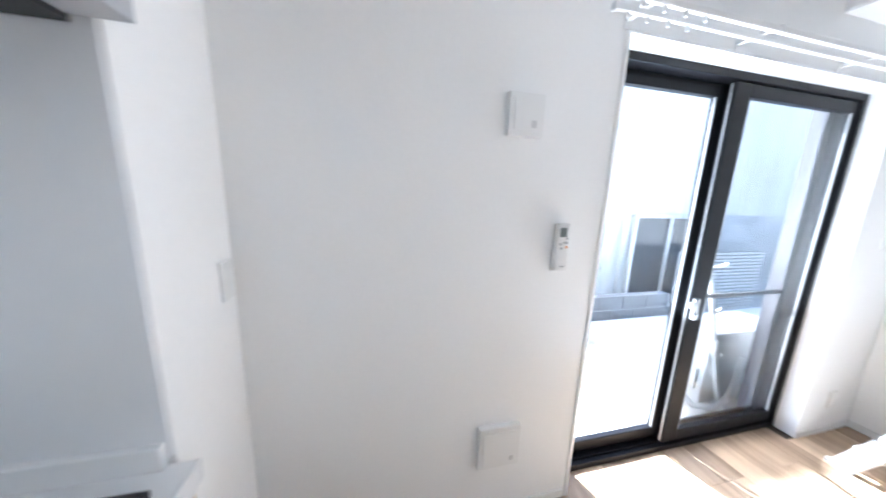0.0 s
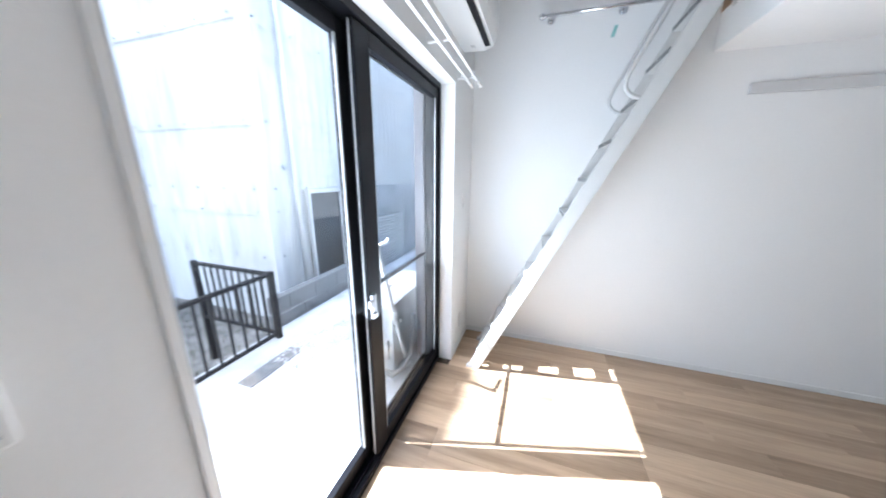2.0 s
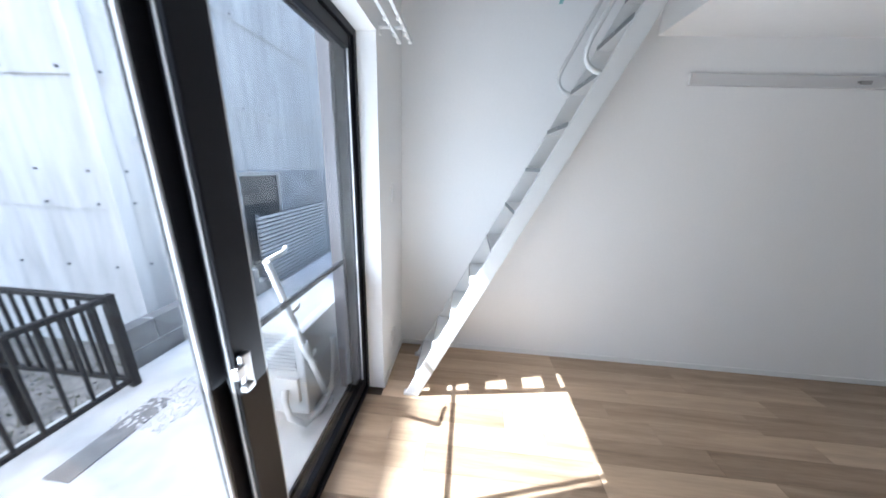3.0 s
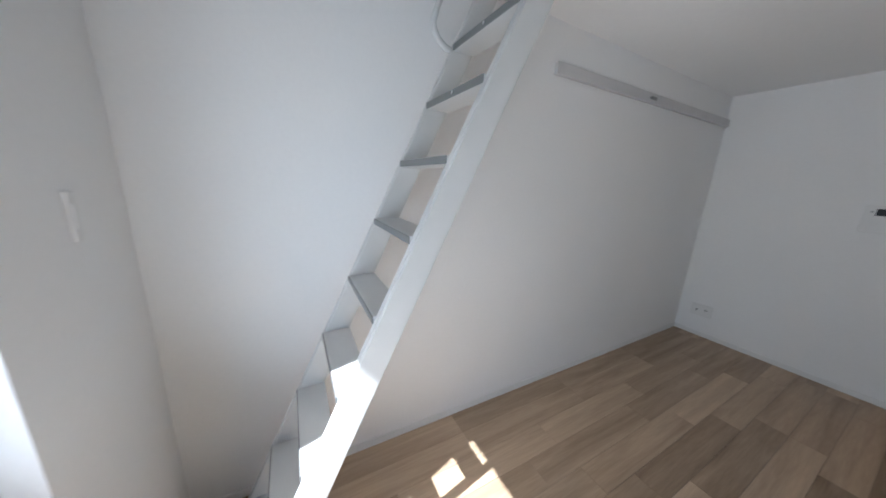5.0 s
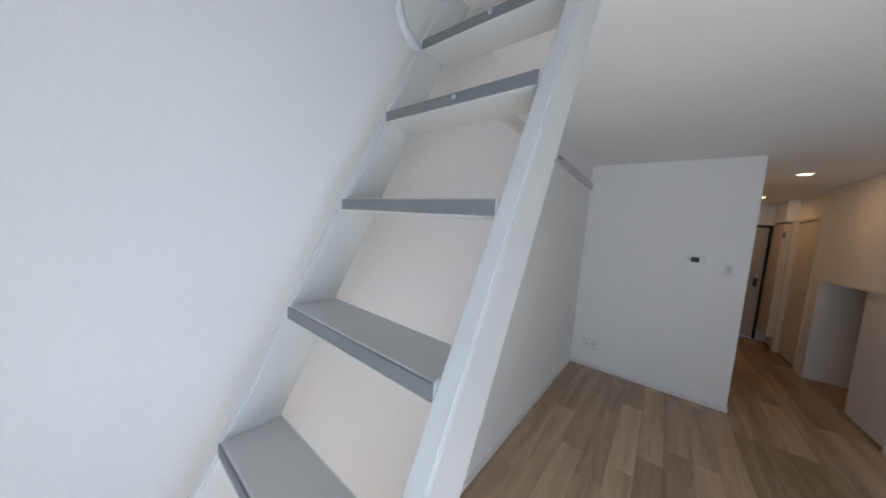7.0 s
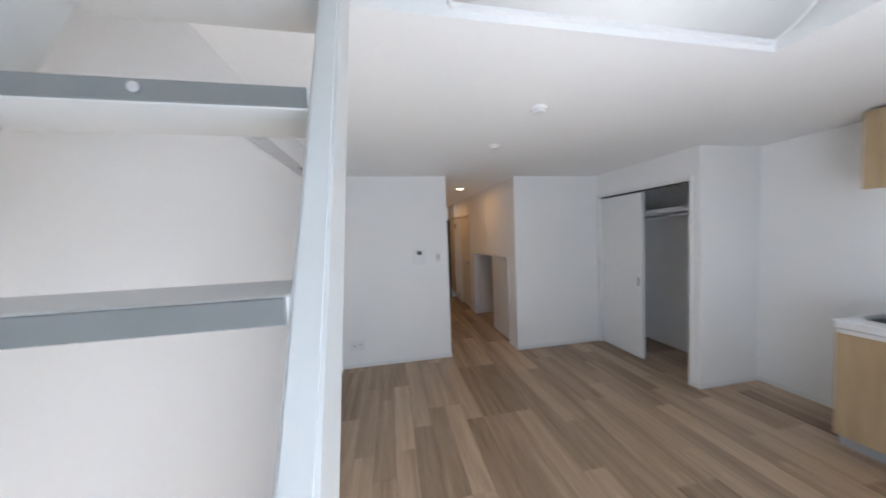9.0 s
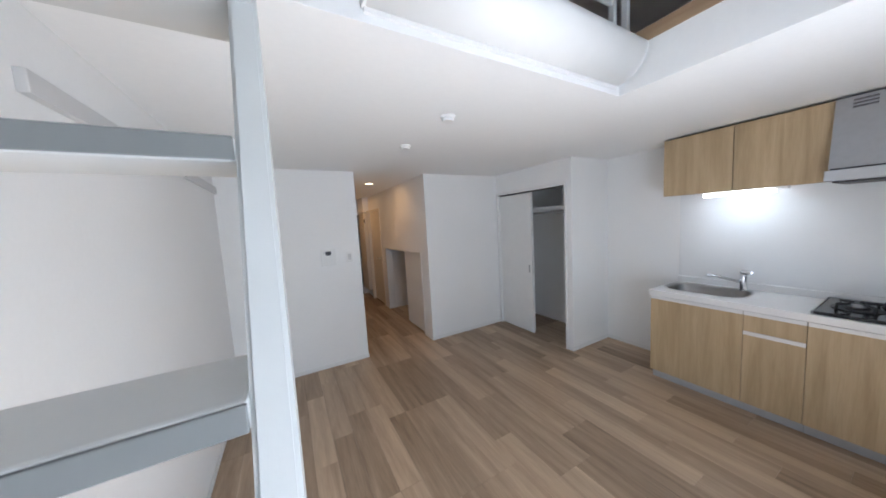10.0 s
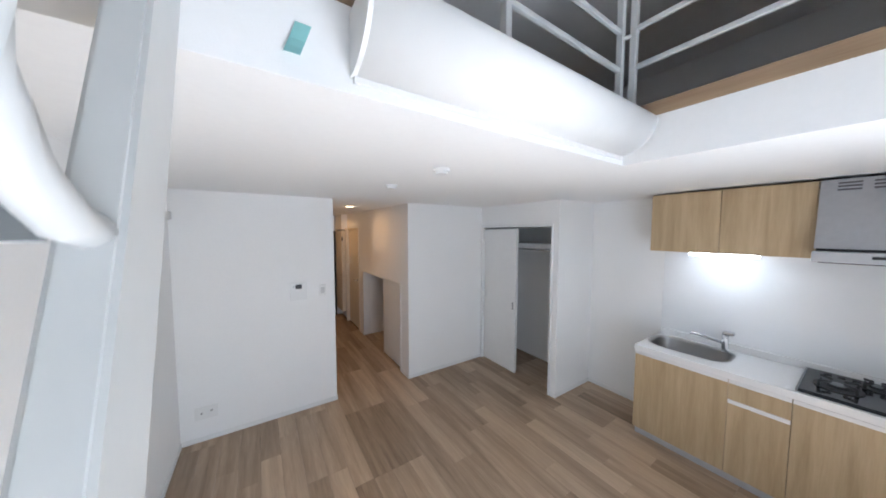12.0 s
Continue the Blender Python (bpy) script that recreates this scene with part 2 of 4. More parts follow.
def extrude(bm, outline, axis, a, b):
    """A prism: an outline in the two other axes, from a to b along axis."""
    def put(p, t):
        c = [p[0], p[1]]
        c.insert(axis, t)
        return bm.verts.new(c)
    lo, hi = [put(p, a) for p in outline], [put(p, b) for p in outline]
    n = len(outline)
    for i in range(n):
        bm.faces.new((lo[i], lo[(i + 1) % n], hi[(i + 1) % n], hi[i]))
    bm.faces.new(lo)
    bm.faces.new(reversed(hi))
    bmesh.ops.recalc_face_normals(bm, faces=bm.faces)
    return bm


def mesh_of(name, bm, mat):
    me = bpy.data.meshes.new(name)
    bm.to_mesh(me)
    bm.free()
    me.materials.append(mat)
    return me


def part(name, bm, mat, parent, label=""):
    ob = new(name, mesh_of(name, bm, mat))
    ob.parent = parent
    ob.matrix_parent_inverse = parent.matrix_world.inverted() if parent.type == "EMPTY" and parent.parent is None else Matrix()
    if parent.type == "EMPTY":
        ob.matrix_parent_inverse = Matrix.Translation(-parent.location)
    return tagged(ob, label)


def thing(name, at, label, category, group="", kind=""):
    ob = new(name)
    ob.empty_display_size = 0.05
    ob.location = at
    return tagged(ob, label, category, group, kind)


def solid(name, bm, mat, label, category, group="", kind=""):
    return tagged(new(name, mesh_of(name, bm, mat)), label, category, group, kind)


def structure(name, rows, mat, label, category="wall", bevel=0.0):
    return solid(name, boxes(rows, bevel), mat, label, category, kind="structure")


# ---- the rooms ----
HIGH, LOW, DECK = 3.6, 2.31, 2.60
LX, LY = -2.335, -1.578  # the loft edge
X0, X1, ZT = -2.262, -0.535, 2.125  # the terrace window
END = -7.62  # the entrance wall
CX, CY = -3.64, -0.34  # the kitchen column
IW = -4.11
structure("wall_east", [(0, 0.15, END - 0.1, 0.25, 0, HIGH)], M_WALL, "white papered wall behind the loft ladder")
structure("wall_north", [(-4.35, X0, 0, 0.28, 0, HIGH), (X1, 0, 0, 0.28, 0, HIGH), (X0, X1, 0, 0.28, ZT, HIGH)], M_WALL,
          "white papered wall with the terrace window")
structure("wall_west", [(-4.35, -4.2, END - 0.1, 0, 0, HIGH)], M_WALL, "white papered wall behind the kitchen")
structure("wall_kitchen_end", [(-4.2, CX, CY, 0, 0, LOW)], M_WALL, "white boxed-in column at the kitchen's end")
structure("wall_south", [(-1.347, 0, IW - 0.12, IW, 0, LOW)], M_WALL, "white papered wall with the intercom")
structure("wall_corridor_east", [(-1.347, -1.24, END, IW - 0.12, 0, LOW)], M_WALL, "white papered corridor wall")
structure("wall_closet_side", [(-4.2, -2.37, -4.19, -4.07, 0, LOW)], M_WALL, "white papered wall beside the corridor")
structure("wall_corridor_west", [(-2.37, -2.25, -4.31, -4.07, 0, LOW), (-2.37, -2.25, -5.96, -4.31, 1.22, LOW), (-2.37, -2.25, -6.23, -5.96, 0, LOW),
                                 (-2.37, -2.25, -7.02, -6.23, 2.0, LOW), (-2.37, -2.25, END, -7.02, 0, LOW)], M_WALL, "white papered corridor wall with a low cupboard opening")
structure("wall_cupboard", [(-3.1, -2.37, -6.08, -5.96, 0, 1.34), (-3.1, -2.37, -4.33, -4.312, 0, 1.34), (-3.2, -3.1, -6.08, -4.31, 0, 1.34), (-3.1, -2.37, -5.96, -4.33, 1.22, 1.34)],
          M_WALL, "white lining of the low cupboard under the stairs")
structure("wall_closet_front", [(-3.59, -3.49, -4.07, -4.04, 0, LOW), (-3.59, -3.49, -2.83, -2.75, 0, LOW), (-3.59, -3.49, -4.04, -2.83, 2.02, LOW)], M_WALL,
          "white papered wall with the closet opening")
structure("wall_closet_end", [(-4.2, -3.59, -2.83, -2.75, 0, LOW)], M_WALL, "white papered short wall between closet and kitchen")
structure("wall_entrance", [(-2.25, -2.13, END - 0.1, END, 0, LOW), (-2.13, -1.39, END - 0.1, END, 1.96, LOW), (-1.39, -1.347, END - 0.1, END, 0, LOW), (-4.2, -2.37, END - 0.1, END, 0, LOW), (-1.24, 0, END - 0.1, END, 0, LOW)],
          M_WALL, "white papered wall round the front door")
structure("wall_loft_back", [(-4.2, 0, -3.0, -2.9, DECK, HIGH)], M_WALL, "white papered back wall of the loft")
structure("ceiling_high", [(-4.35, 0.15, END - 0.1, 0.25, HIGH, HIGH + 0.12)], M_CEIL, "white high ceiling over living room and loft", "ceiling")
structure("ceiling_low", [(-4.2, 0, END, LY, LOW, 2.53), (-4.2, LX, LY, 0, LOW, 2.53)], M_CEIL, "white low ceiling under the loft with a plain fascia", "ceiling")
structure("loft_floor", [(-4.2, 0, -4.11, LY + 0.004, 2.53, DECK), (-4.2, LX + 0.004, LY + 0.004, 0, 2.53, DECK)], M_LOFTWOOD, "oak-coloured loft floor with a visible wooden edge", "loft floor")
structure("subfloor", [(-4.35, 0.15, END - 0.1, 0.12, -0.10, -0.009)], M_SUB, "dark underfloor below the planks", "floor")

# baseboards
BH, BT = 0.045, 0.008
structure("baseboard", [(-BT, 0, IW, 0, 0, BH), (-1.347, -BT, IW, IW + BT, 0, BH), (-3.49, -2.25, -4.07, -4.07 + BT, 0, BH), (-4.2, -3.49, -2.75, -2.75 + BT, 0, BH),
                        (-3.49, -3.49 + BT, -2.83, -2.75 + BT, 0, BH), (-4.2, -4.2 + BT, -2.75 + BT, -2.02, 0, BH), (CX, X0 - 0.025, -BT, 0, 0, BH), (X1, -BT, -BT, 0, 0, BH),
                        (-2.25, -2.25 + BT, -4.29, -4.07 + BT, 0, BH), (-2.25, -2.25 + BT, -6.21, -5.985, 0, BH), (-1.347 - BT, -1.347, END, IW + BT, 0, BH)],
          M_TRIM, "thin white baseboards along the walls", "baseboard", 0.002)

# ---- terrace window ----
win = thing("window_1", (-1.37, 0.12, 0), "black aluminium sliding terrace window down to the floor", "window", kind="structure")
part("window_frame", boxes([(X0, X0 + 0.035, 0.10, 0.22, 0, ZT), (X1 - 0.035, X1, 0.10, 0.22, 0, ZT), (X0 + 0.035, X1 - 0.035, 0.10, 0.22, ZT - 0.045, ZT),
                            (X0 + 0.035, X1 - 0.035, 0.10, 0.22, 0, 0.035)], 0.003), M_BLACK, win)
part("outer_jamb", boxes([(X1 - 0.03, X1 - 0.002, 0.22, 0.295, 0, ZT - 0.01)], 0.002), M_GREYJAMB, win, "grey outer jamb")
part("outer_jamb", boxes([(X0 + 0.002, X0 + 0.03, 0.22, 0.295, 0, ZT - 0.01)], 0.002), M_GREYJAMB, win, "grey outer jamb")
part("sill_track", boxes([(X0 + 0.035, X1 - 0.035, 0.128, 0.133, 0.035, 0.048), (X0 + 0.035, X1 - 0.035, 0.172, 0.177, 0.035, 0.048)]), M_BLACK, win)


def sash(name, xa, xb, ya, yb, wl, wr):
    z0, z1 = 0.045, ZT - 0.05
    s = part(name, boxes([(xa, xa + wl, ya, yb, z0, z1), (xb - wr, xb, ya, yb, z0, z1), (xa + wl, xb - wr, ya, yb, z1 - 0.06, z1), (xa + wl, xb - wr, ya, yb, z0, z0 + 0.075)], 0.004), M_BLACK, win)
    pane = part("pane", boxes([(xa + wl - 0.008, xb - wr + 0.008, (ya + yb) / 2 - 0.003, (ya + yb) / 2 + 0.003, z0 + 0.07, z1 - 0.055)]), M_GLASS, s, "clear glass")
    pane.visible_shadow = False
    part("glazing_bead", boxes([(xa + wl, xa + wl + 0.008, ya + 0.004, ya + 0.012, z0 + 0.075, z1 - 0.06), (xb - wr - 0.008, xb - wr, ya + 0.004, ya + 0.012, z0 + 0.075, z1 - 0.06)]), M_GREYPLASTIC, s)
    return s


outer = sash("outer_sash", X0 + 0.036, -1.415, 0.160, 0.195, 0.045, 0.125)
inner = sash("inner_sash", -1.505, X1 - 0.036, 0.112, 0.147, 0.108, 0.03)
lk = part("crescent_lock", boxes([(-1.50, -1.47, 0.092, 0.112, 0.86, 0.98), (-1.52, -1.49, 0.075, 0.095, 0.88, 0.90), (-1.535, -1.505, 0.08, 0.10, 0.93, 0.965)], 0.004), M_STEEL, inner, "dull metal crescent lock")
part("edge_strip", boxes([(-1.509, -1.5052, 0.126, 0.133, 0.05, ZT - 0.055)], 0.001), M_PALEGREY, inner, "bright metal edge strip")
screen = part("fly_screen", boxes([(-1.40, -1.375, 0.20, 0.215, 0.05, ZT - 0.05), (X1 - 0.06, X1 - 0.036, 0.20, 0.215, 0.05, ZT - 0.05), (-1.375, X1 - 0.06, 0.20, 0.215, ZT - 0.08, ZT - 0.05),
                                   (-1.375, X1 - 0.06, 0.20, 0.215, 0.05, 0.08), (-1.375, X1 - 0.06, 0.20, 0.215, 0.93, 0.955)], 0.002), M_BLACK, win, "black-framed fly screen")
part("screen_mesh", boxes([(-1.38, X1 - 0.055, 0.2065, 0.2075, 0.075, ZT - 0.075)]), M_SCREEN, screen, "fine grey mesh")
structure("window_casing", [(X0 - 0.014, X0 + 0.004, -0.006, 0.0995, 0, ZT - 0.012), (X0 - 0.014, X1 - 0.002, -0.004, 0.0995, ZT - 0.012, ZT - 0.003)], M_TRIM, "thin white window casing", "trim", 0.001)

# ---- loft edge ----
trough = thing("curved_loft_shield", (-1.58, LY, 2.35), "white curved shield board hung on the loft fascia", "shield board")
curve = [(LY + 0.17 * math.sin(a), 2.508 - 0.158 * math.cos(a)) for a in [radians(k * 9) for k in range(11)]]
inner_curve = [(y - 0.010 if i else y, z + 0.011 if i else z + 0.012) for i, (y, z) in enumerate(curve)]
bm = bmesh.new()
shell = [*curve, *reversed(inner_curve)]
extrude(bm, [(y, z) for y, z in shell], 0, -2.29, -0.875)
for f in bm.faces:
    f.smooth = len(f.verts) == 4 and abs(f.normal.x) < 0.5
part("curved_board", bm, M_TRIM, trough)
bm = bmesh.new()
extrude(bm, [(LY, 2.508), *curve], 0, -0.875, -0.863)
part("end_cap", bm, M_TRIM, trough)
bm = bmesh.new()
extrude(bm, [(LY, 2.508), *curve], 0, -2.302, -2.29)
part("end_cap", bm, M_TRIM, trough)
part("mounting_strip", boxes([(-2.295, -0.87, LY + 0.002, LY + 0.015, 2.334, 2.358)], 0.002), M_TRIM, trough)

rail = thing("loft_railing", (LX, LY, DECK), "white-painted steel railing round the loft edge", "railing")
RX, RY, RTOP = LX - 0.04, LY - 0.04, 3.42
for px, py in [(RX + 0.03, RY), (-1.47, RY), (-0.78, RY), (RX, RY + 0.055), (RX, -0.78), (RX, -0.05)]:
    part("post", boxes([(px - 0.016, px + 0.016, py - 0.016, py + 0.016, DECK, RTOP)], 0.003), M_LADDER, rail)
for z in (2.83, 3.03, 3.23, RTOP + 0.012):
    part("rail_bar", boxes([(RX + 0.03, -0.78, RY - 0.010, RY + 0.010, z - 0.012, z + 0.012)], 0.003), M_LADDER, rail)
    part("rail_bar", boxes([(RX - 0.010, RX + 0.010, RY + 0.055, -0.05, z - 0.012, z + 0.012)], 0.003), M_LADDER, rail)
part("corner_link", tube(bmesh.new(), [(RX + 0.03, RY, 3.0), (RX, RY + 0.055, 3.0)], 0.012), M_LADDER, rail)

# ---- loft ladder ----
ladder = thing("loft_ladder", (-0.38, -0.2, 0), "white-painted steel loft ladder with flat treads and pipe handrails", "ladder")
SL, FRONT, DEPTH = 0.47, -0.155, 0.095
XA, XB, TH = -0.576, -0.135, 0.031
TOPZ = 2.66
for x0, x1 in ((XA, XA + TH), (XB - TH, XB)):
    bm = bmesh.new()
    extrude(bm, [(FRONT, 0.0), (FRONT - DEPTH, 0.0), (FRONT - DEPTH - SL * TOPZ, TOPZ), (FRONT - SL * TOPZ, TOPZ)], 0, x0, x1)
    bmesh.ops.bevel(bm, geom=list(bm.edges), offset=0.004, segments=2, affect="EDGES")
    part("stringer", bm, M_LADDER, ladder)
for k in range(11):
    z = 0.132 + 0.226 * k
    yf = FRONT - 0.001 - SL * z
    tr = part("tread", boxes([(XA + TH, XB - TH, yf - 0.105, yf - 0.003, z, z + 0.026)], 0.003), M_LADDER, ladder)
    # thin front strip carries the shade on the tread's front as colour
    part("tread_front_shade", boxes([(XA + TH + 0.0005, XB - TH - 0.0005, yf - 0.004, yf, z + 0.001, z + 0.024)], 0.001), M_NOSE_SHADE, tr, "tread front coloured darker as shade")
    if k >= 7:
        part("bolt", disc(bmesh.new(), (XA + 0.20, yf - 0.001, z + 0.013), 1, 0.006, 0.010, 10), M_CHROME, ladder, "bright bolt head")
for xm in (XA + TH / 2, XB - TH / 2):
    z0 = 1.945
    def on(z, off):
        return (xm, FRONT - SL * z + off, z)
    pts = [on(z0, -0.01), on(z0 + 0.008, 0.03), on(z0 + 0.028, 0.07), on(z0 + 0.055, 0.10), on(z0 + 0.09, 0.122), on(z0 + 0.14, 0.13)]
    pts += [on(z0 + 0.14 + 0.1 * i, 0.13) for i in range(1, 10)]
    part("handrail", tube(bmesh.new(), pts, 0.012, 12), M_LADDER, ladder)
    part("hook", boxes([(xm - 0.018, xm + 0.018, LY - 0.015, FRONT - SL * 2.602, 2.602, 2.618), (xm - 0.018, xm + 0.018, LY + 0.004, LY + 0.015, 2.50, 2.602)], 0.003), M_LADDER, ladder)
    part("rubber_foot", boxes([(xm - 0.018, xm + 0.018, FRONT - DEPTH - 0.004, FRONT + 0.006, 0.0, 0.022)], 0.003), M_GREYPLASTIC if xm > -0.3 else M_LADDER, ladder)

# ---- wall fittings in the living room ----
picture_rail = thing("picture_rail", (-0.012, -2.9, 2.05), "white wooden hanging rail on the wall beside the ladder", "wall rail")
part("rail_board", boxes([(-0.026, 0, IW + 0.004, -1.81, 2.045, 2.11)], 0.003), M_RAIL, picture_rail)
part("rail_hook", boxes([(-0.040, -0.026, -2.80, -2.74, 2.07, 2.081), (-0.044, -0.040, -2.80, -2.74, 2.06, 2.081)], 0.001), M_STEEL, picture_rail, "small metal hook")

ac = thing("air_conditioner", (-0.72, -0.1, 2.36), "white wall air conditioner over the terrace window", "air conditioner")
AX0, AX1 = -1.13, -0.33
bm = bmesh.new()
extrude(bm, [(0.0, 2.36), (-0.15, 2.355), (-0.205, 2.375), (-0.225, 2.43), (-0.225, 2.60), (-0.20, 2.635), (0.0, 2.64)], 0, AX0, AX1)
bmesh.ops.bevel(bm, geom=[e for e in bm.edges if abs(e.verts[0].co.x - e.verts[1].co.x) < 1e-5], offset=0.006, segments=2, affect="EDGES")
part("body", bm, M_PLASTIC, ac)
part("air_outlet", boxes([(AX0 + 0.03, AX1 - 0.085, -0.196, -0.164, 2.349, 2.3605)], 0.001), M_BLACK, ac, "black air outlet slot")
part("louver", boxes([(AX0 + 0.03, AX1 - 0.085, -0.215, -0.199, 2.366, 2.371)], 0.001), M_PLASTIC, ac)
part("indicator", boxes([(-0.44, -0.40, -0.095, -0.088, 2.3545, 2.357), (-0.44, -0.41, -0.08, -0.073, 2.3545, 2.357)]), M_GREYPLASTIC, ac)
part("front_panel", boxes([(AX0 + 0.004, AX1 - 0.004, -0.2295, -0.223, 2.44, 2.61)], 0.003), M_PLASTIC, ac)

for yy, zz in ((-0.075, 2.135), (-0.135, 2.135)):
    cr = thing("curtain_rail", (-1.38, yy, zz), "white curtain rail with gliders above the terrace window", "curtain rail", "double curtain rail")
    part("track", boxes([(-2.40, -0.37, yy - 0.008, yy + 0.008, zz - 0.010, zz + 0.010)], 0.003), M_PLASTIC, cr)
    for ex in (-2.412, -0.372):
        part("end_cap", boxes([(ex, ex + 0.014, yy - 0.011, yy + 0.011, zz - 0.013, zz + 0.013)], 0.003), M_PLASTIC, cr)
    for gx in [-2.36 + 0.09 * i for i in range(4)] + [-0.42 - 0.08 * i for i in range(4)]:
        part("glider", boxes([(gx, gx + 0.012, yy - 0.004, yy + 0.004, zz - 0.028, zz - 0.009)], 0.001), M_PLASTIC, cr)
for bx in (-2.28, -1.72, -1.05, -0.48):
    part("wall_bracket", boxes([(bx - 0.01, bx + 0.01, -0.145, 0, 2.146, 2.152), (bx - 0.014, bx + 0.014, -0.004, 0, 2.12, 2.17)], 0.001), M_PLASTIC, cr)

rod = thing("hanging_pipe", (-0.06, -0.9, 2.62), "chrome clothes-hanging pipe on the wall", "pipe")
part("pipe", tube(bmesh.new(), [(-0.075, -0.50, 2.62), (-0.075, -1.42, 2.62)], 0.0125, 14), M_CHROME, rod)
for yy in (-0.56, -1.02):
    part("bracket", disc(bmesh.new(), (-0.006, yy, 2.62), 0, 0.028, 0.012, 18, 0.003), M_CHROME, rod)
    part("arm", tube(bmesh.new(), [(-0.006, yy, 2.62), (-0.075, yy, 2.62)], 0.009, 10), M_CHROME, rod)
bm = bmesh.new()
bmesh.ops.create_uvsphere(bm, u_segments=14, v_segments=10, radius=0.022, matrix=Matrix.Translation((-0.075, -0.50, 2.62)))
for f in bm.faces:
    f.smooth = True
part("ball_end", bm, M_CHROME, rod)


def tape(name_at, axis, w, h, lean, label):
    bm = bmesh.new()
    rows = []
    for i in range(5):
        s = i / 4 - 0.5
        for lift in (0.0, 0.0012):
            lift += 0.001 + 0.004 * max(0, 2 - i) ** 1.5
            for sx in (-0.5, 0.5):
                a, b = sx * w + lean * s * h, s * h
                rows.append(bm.verts.new((-lift, a, b) if axis == 0 else (a, lift, b)))
    for i in range(4):
        q, n = rows[4 * i:4 * i + 4], rows[4 * i + 4:4 * i + 8]
        for f in ((q[0], q[1], n[1], n[0]), (q[2], n[2], n[3], q[3]), (q[0], n[0], n[2], q[2]), (q[1], q[3], n[3], n[1])):
            bm.faces.new(f)
    bm.faces.new((rows[0], rows[2], rows[3], rows[1]))
    bm.faces.new((rows[16], rows[17], rows[19], rows[18]))
    bmesh.ops.recalc_face_normals(bm, faces=bm.faces)
    ob = solid("masking_tape", bm, M_TAPE, label, "tape")
    ob.location = name_at
    return ob


tape((-0.001, -0.985, 2.50), 0, 0.022, 0.075, -0.25, "teal strip of masking tape on the wall below a chrome pipe")
tape((-0.74, LY + 0.003, 2.40), 1, 0.035, 0.08, -0.35, "teal piece of masking tape peeling off the loft fascia")


def plate(name, axis, side, at, w, h, label, category, screens=(), t=0.010):
    """A small fitting on a wall. axis: the wall's normal (0 or 1); side: the way it faces."""
    x, y, z = at
    th = thing(name, at, label, category)

    def slab(a0, a1, z0, z1, d0, d1, bv=0.002):
        if axis == 1:
            r = (x + a0, x + a1, *sorted((y + side * d0, y + side * d1)), z + z0, z + z1)
        else:
            r = (*sorted((x + side * d0, x + side * d1)), y + a0, y + a1, z + z0, z + z1)
        return boxes([r], bv)
    part("cover_plate", slab(-w / 2, w / 2, -h / 2, h / 2, 0, t, 0.003), M_PLASTIC, th)
    for i, (nm, a0, a1, z0, z1, mat, lab) in enumerate(screens):
        part(nm, slab(a0, a1, z0, z1, t - 0.001, t + 0.003 + 0.001 * i, 0.001), mat, th, lab)
    return th


plate("intercom", 1, 1, (-0.982, IW, 1.315), 0.16, 0.19, "white wall intercom with a small dark screen", "intercom",
      [("display", -0.03, 0.03, 0.025, 0.072, M_DISPLAY, "dark display"), ("button", -0.05, -0.02, -0.05, -0.02, M_TRIM, ""), ("button", 0.01, 0.04, -0.05, -0.02, M_TRIM, ""),
       ("lens", 0.04, 0.052, 0.045, 0.058, M_GREYPLASTIC, "")], 0.02)
plate("light_switch", 1, 1, (-1.217, IW, 1.30), 0.07, 0.12, "white light switch plate beside the intercom", "switch",
      [("rocker", -0.02, 0.02, -0.035, 0.035, M_PALEGREY, "")])
plate("wall_outlet", 1, 1, (-0.19, IW, 0.27), 0.17, 0.12, "white double wall outlet near the floor", "outlet",
      [("socket", -0.06, -0.012, -0.04, 0.04, M_TRIM, ""), ("socket", 0.012, 0.06, -0.04, 0.04, M_TRIM, ""), ("slot", -0.045, -0.04, 0.005, 0.02, M_IRON, ""),
       ("slot", -0.033, -0.028, 0.005, 0.02, M_IRON, ""), ("jack", 0.03, 0.042, -0.006, 0.006, M_IRON, "")])
plate("light_switch", 1, -1, (-0.27, 0, 1.32), 0.03, 0.12, "narrow white switch plate beside the terrace window", "switch", [("rocker", -0.008, 0.008, -0.03, 0.03, M_PLASTIC, "")])
plate("wall_outlet", 1, -1, (-0.27, 0, 0.25), 0.07, 0.12, "white wall outlet beside the terrace window", "outlet", [("socket", -0.02, 0.02, -0.03, 0.03, M_PLASTIC, "")])
plate("light_switch", 0, 1, (CX, -0.05, 1.22), 0.07, 0.12, "white light switch on the kitchen column", "switch", [("rocker", -0.02, 0.02, -0.035, 0.035, M_PLASTIC, "")])
for z, w, h, lab in ((1.782, 0.138, 0.145, "white square air vent cover high on the wall"), (0.395, 0.197, 0.205, "white square air vent cover low on the wall")):
    v = plate("air_vent", 1, -1, (-2.67, 0, z), w, h, lab, "vent", [("raised_panel", -w / 2 + 0.02, w / 2 - 0.02, -h / 2 + 0.02, h / 2 - 0.02, M_PLASTIC, ""),
                                                                   ("knob", w / 2 - 0.05, w / 2 - 0.03, -h / 2 + 0.03, -h / 2 + 0.055, M_PALEGREY, "small grey knob")], 0.028)

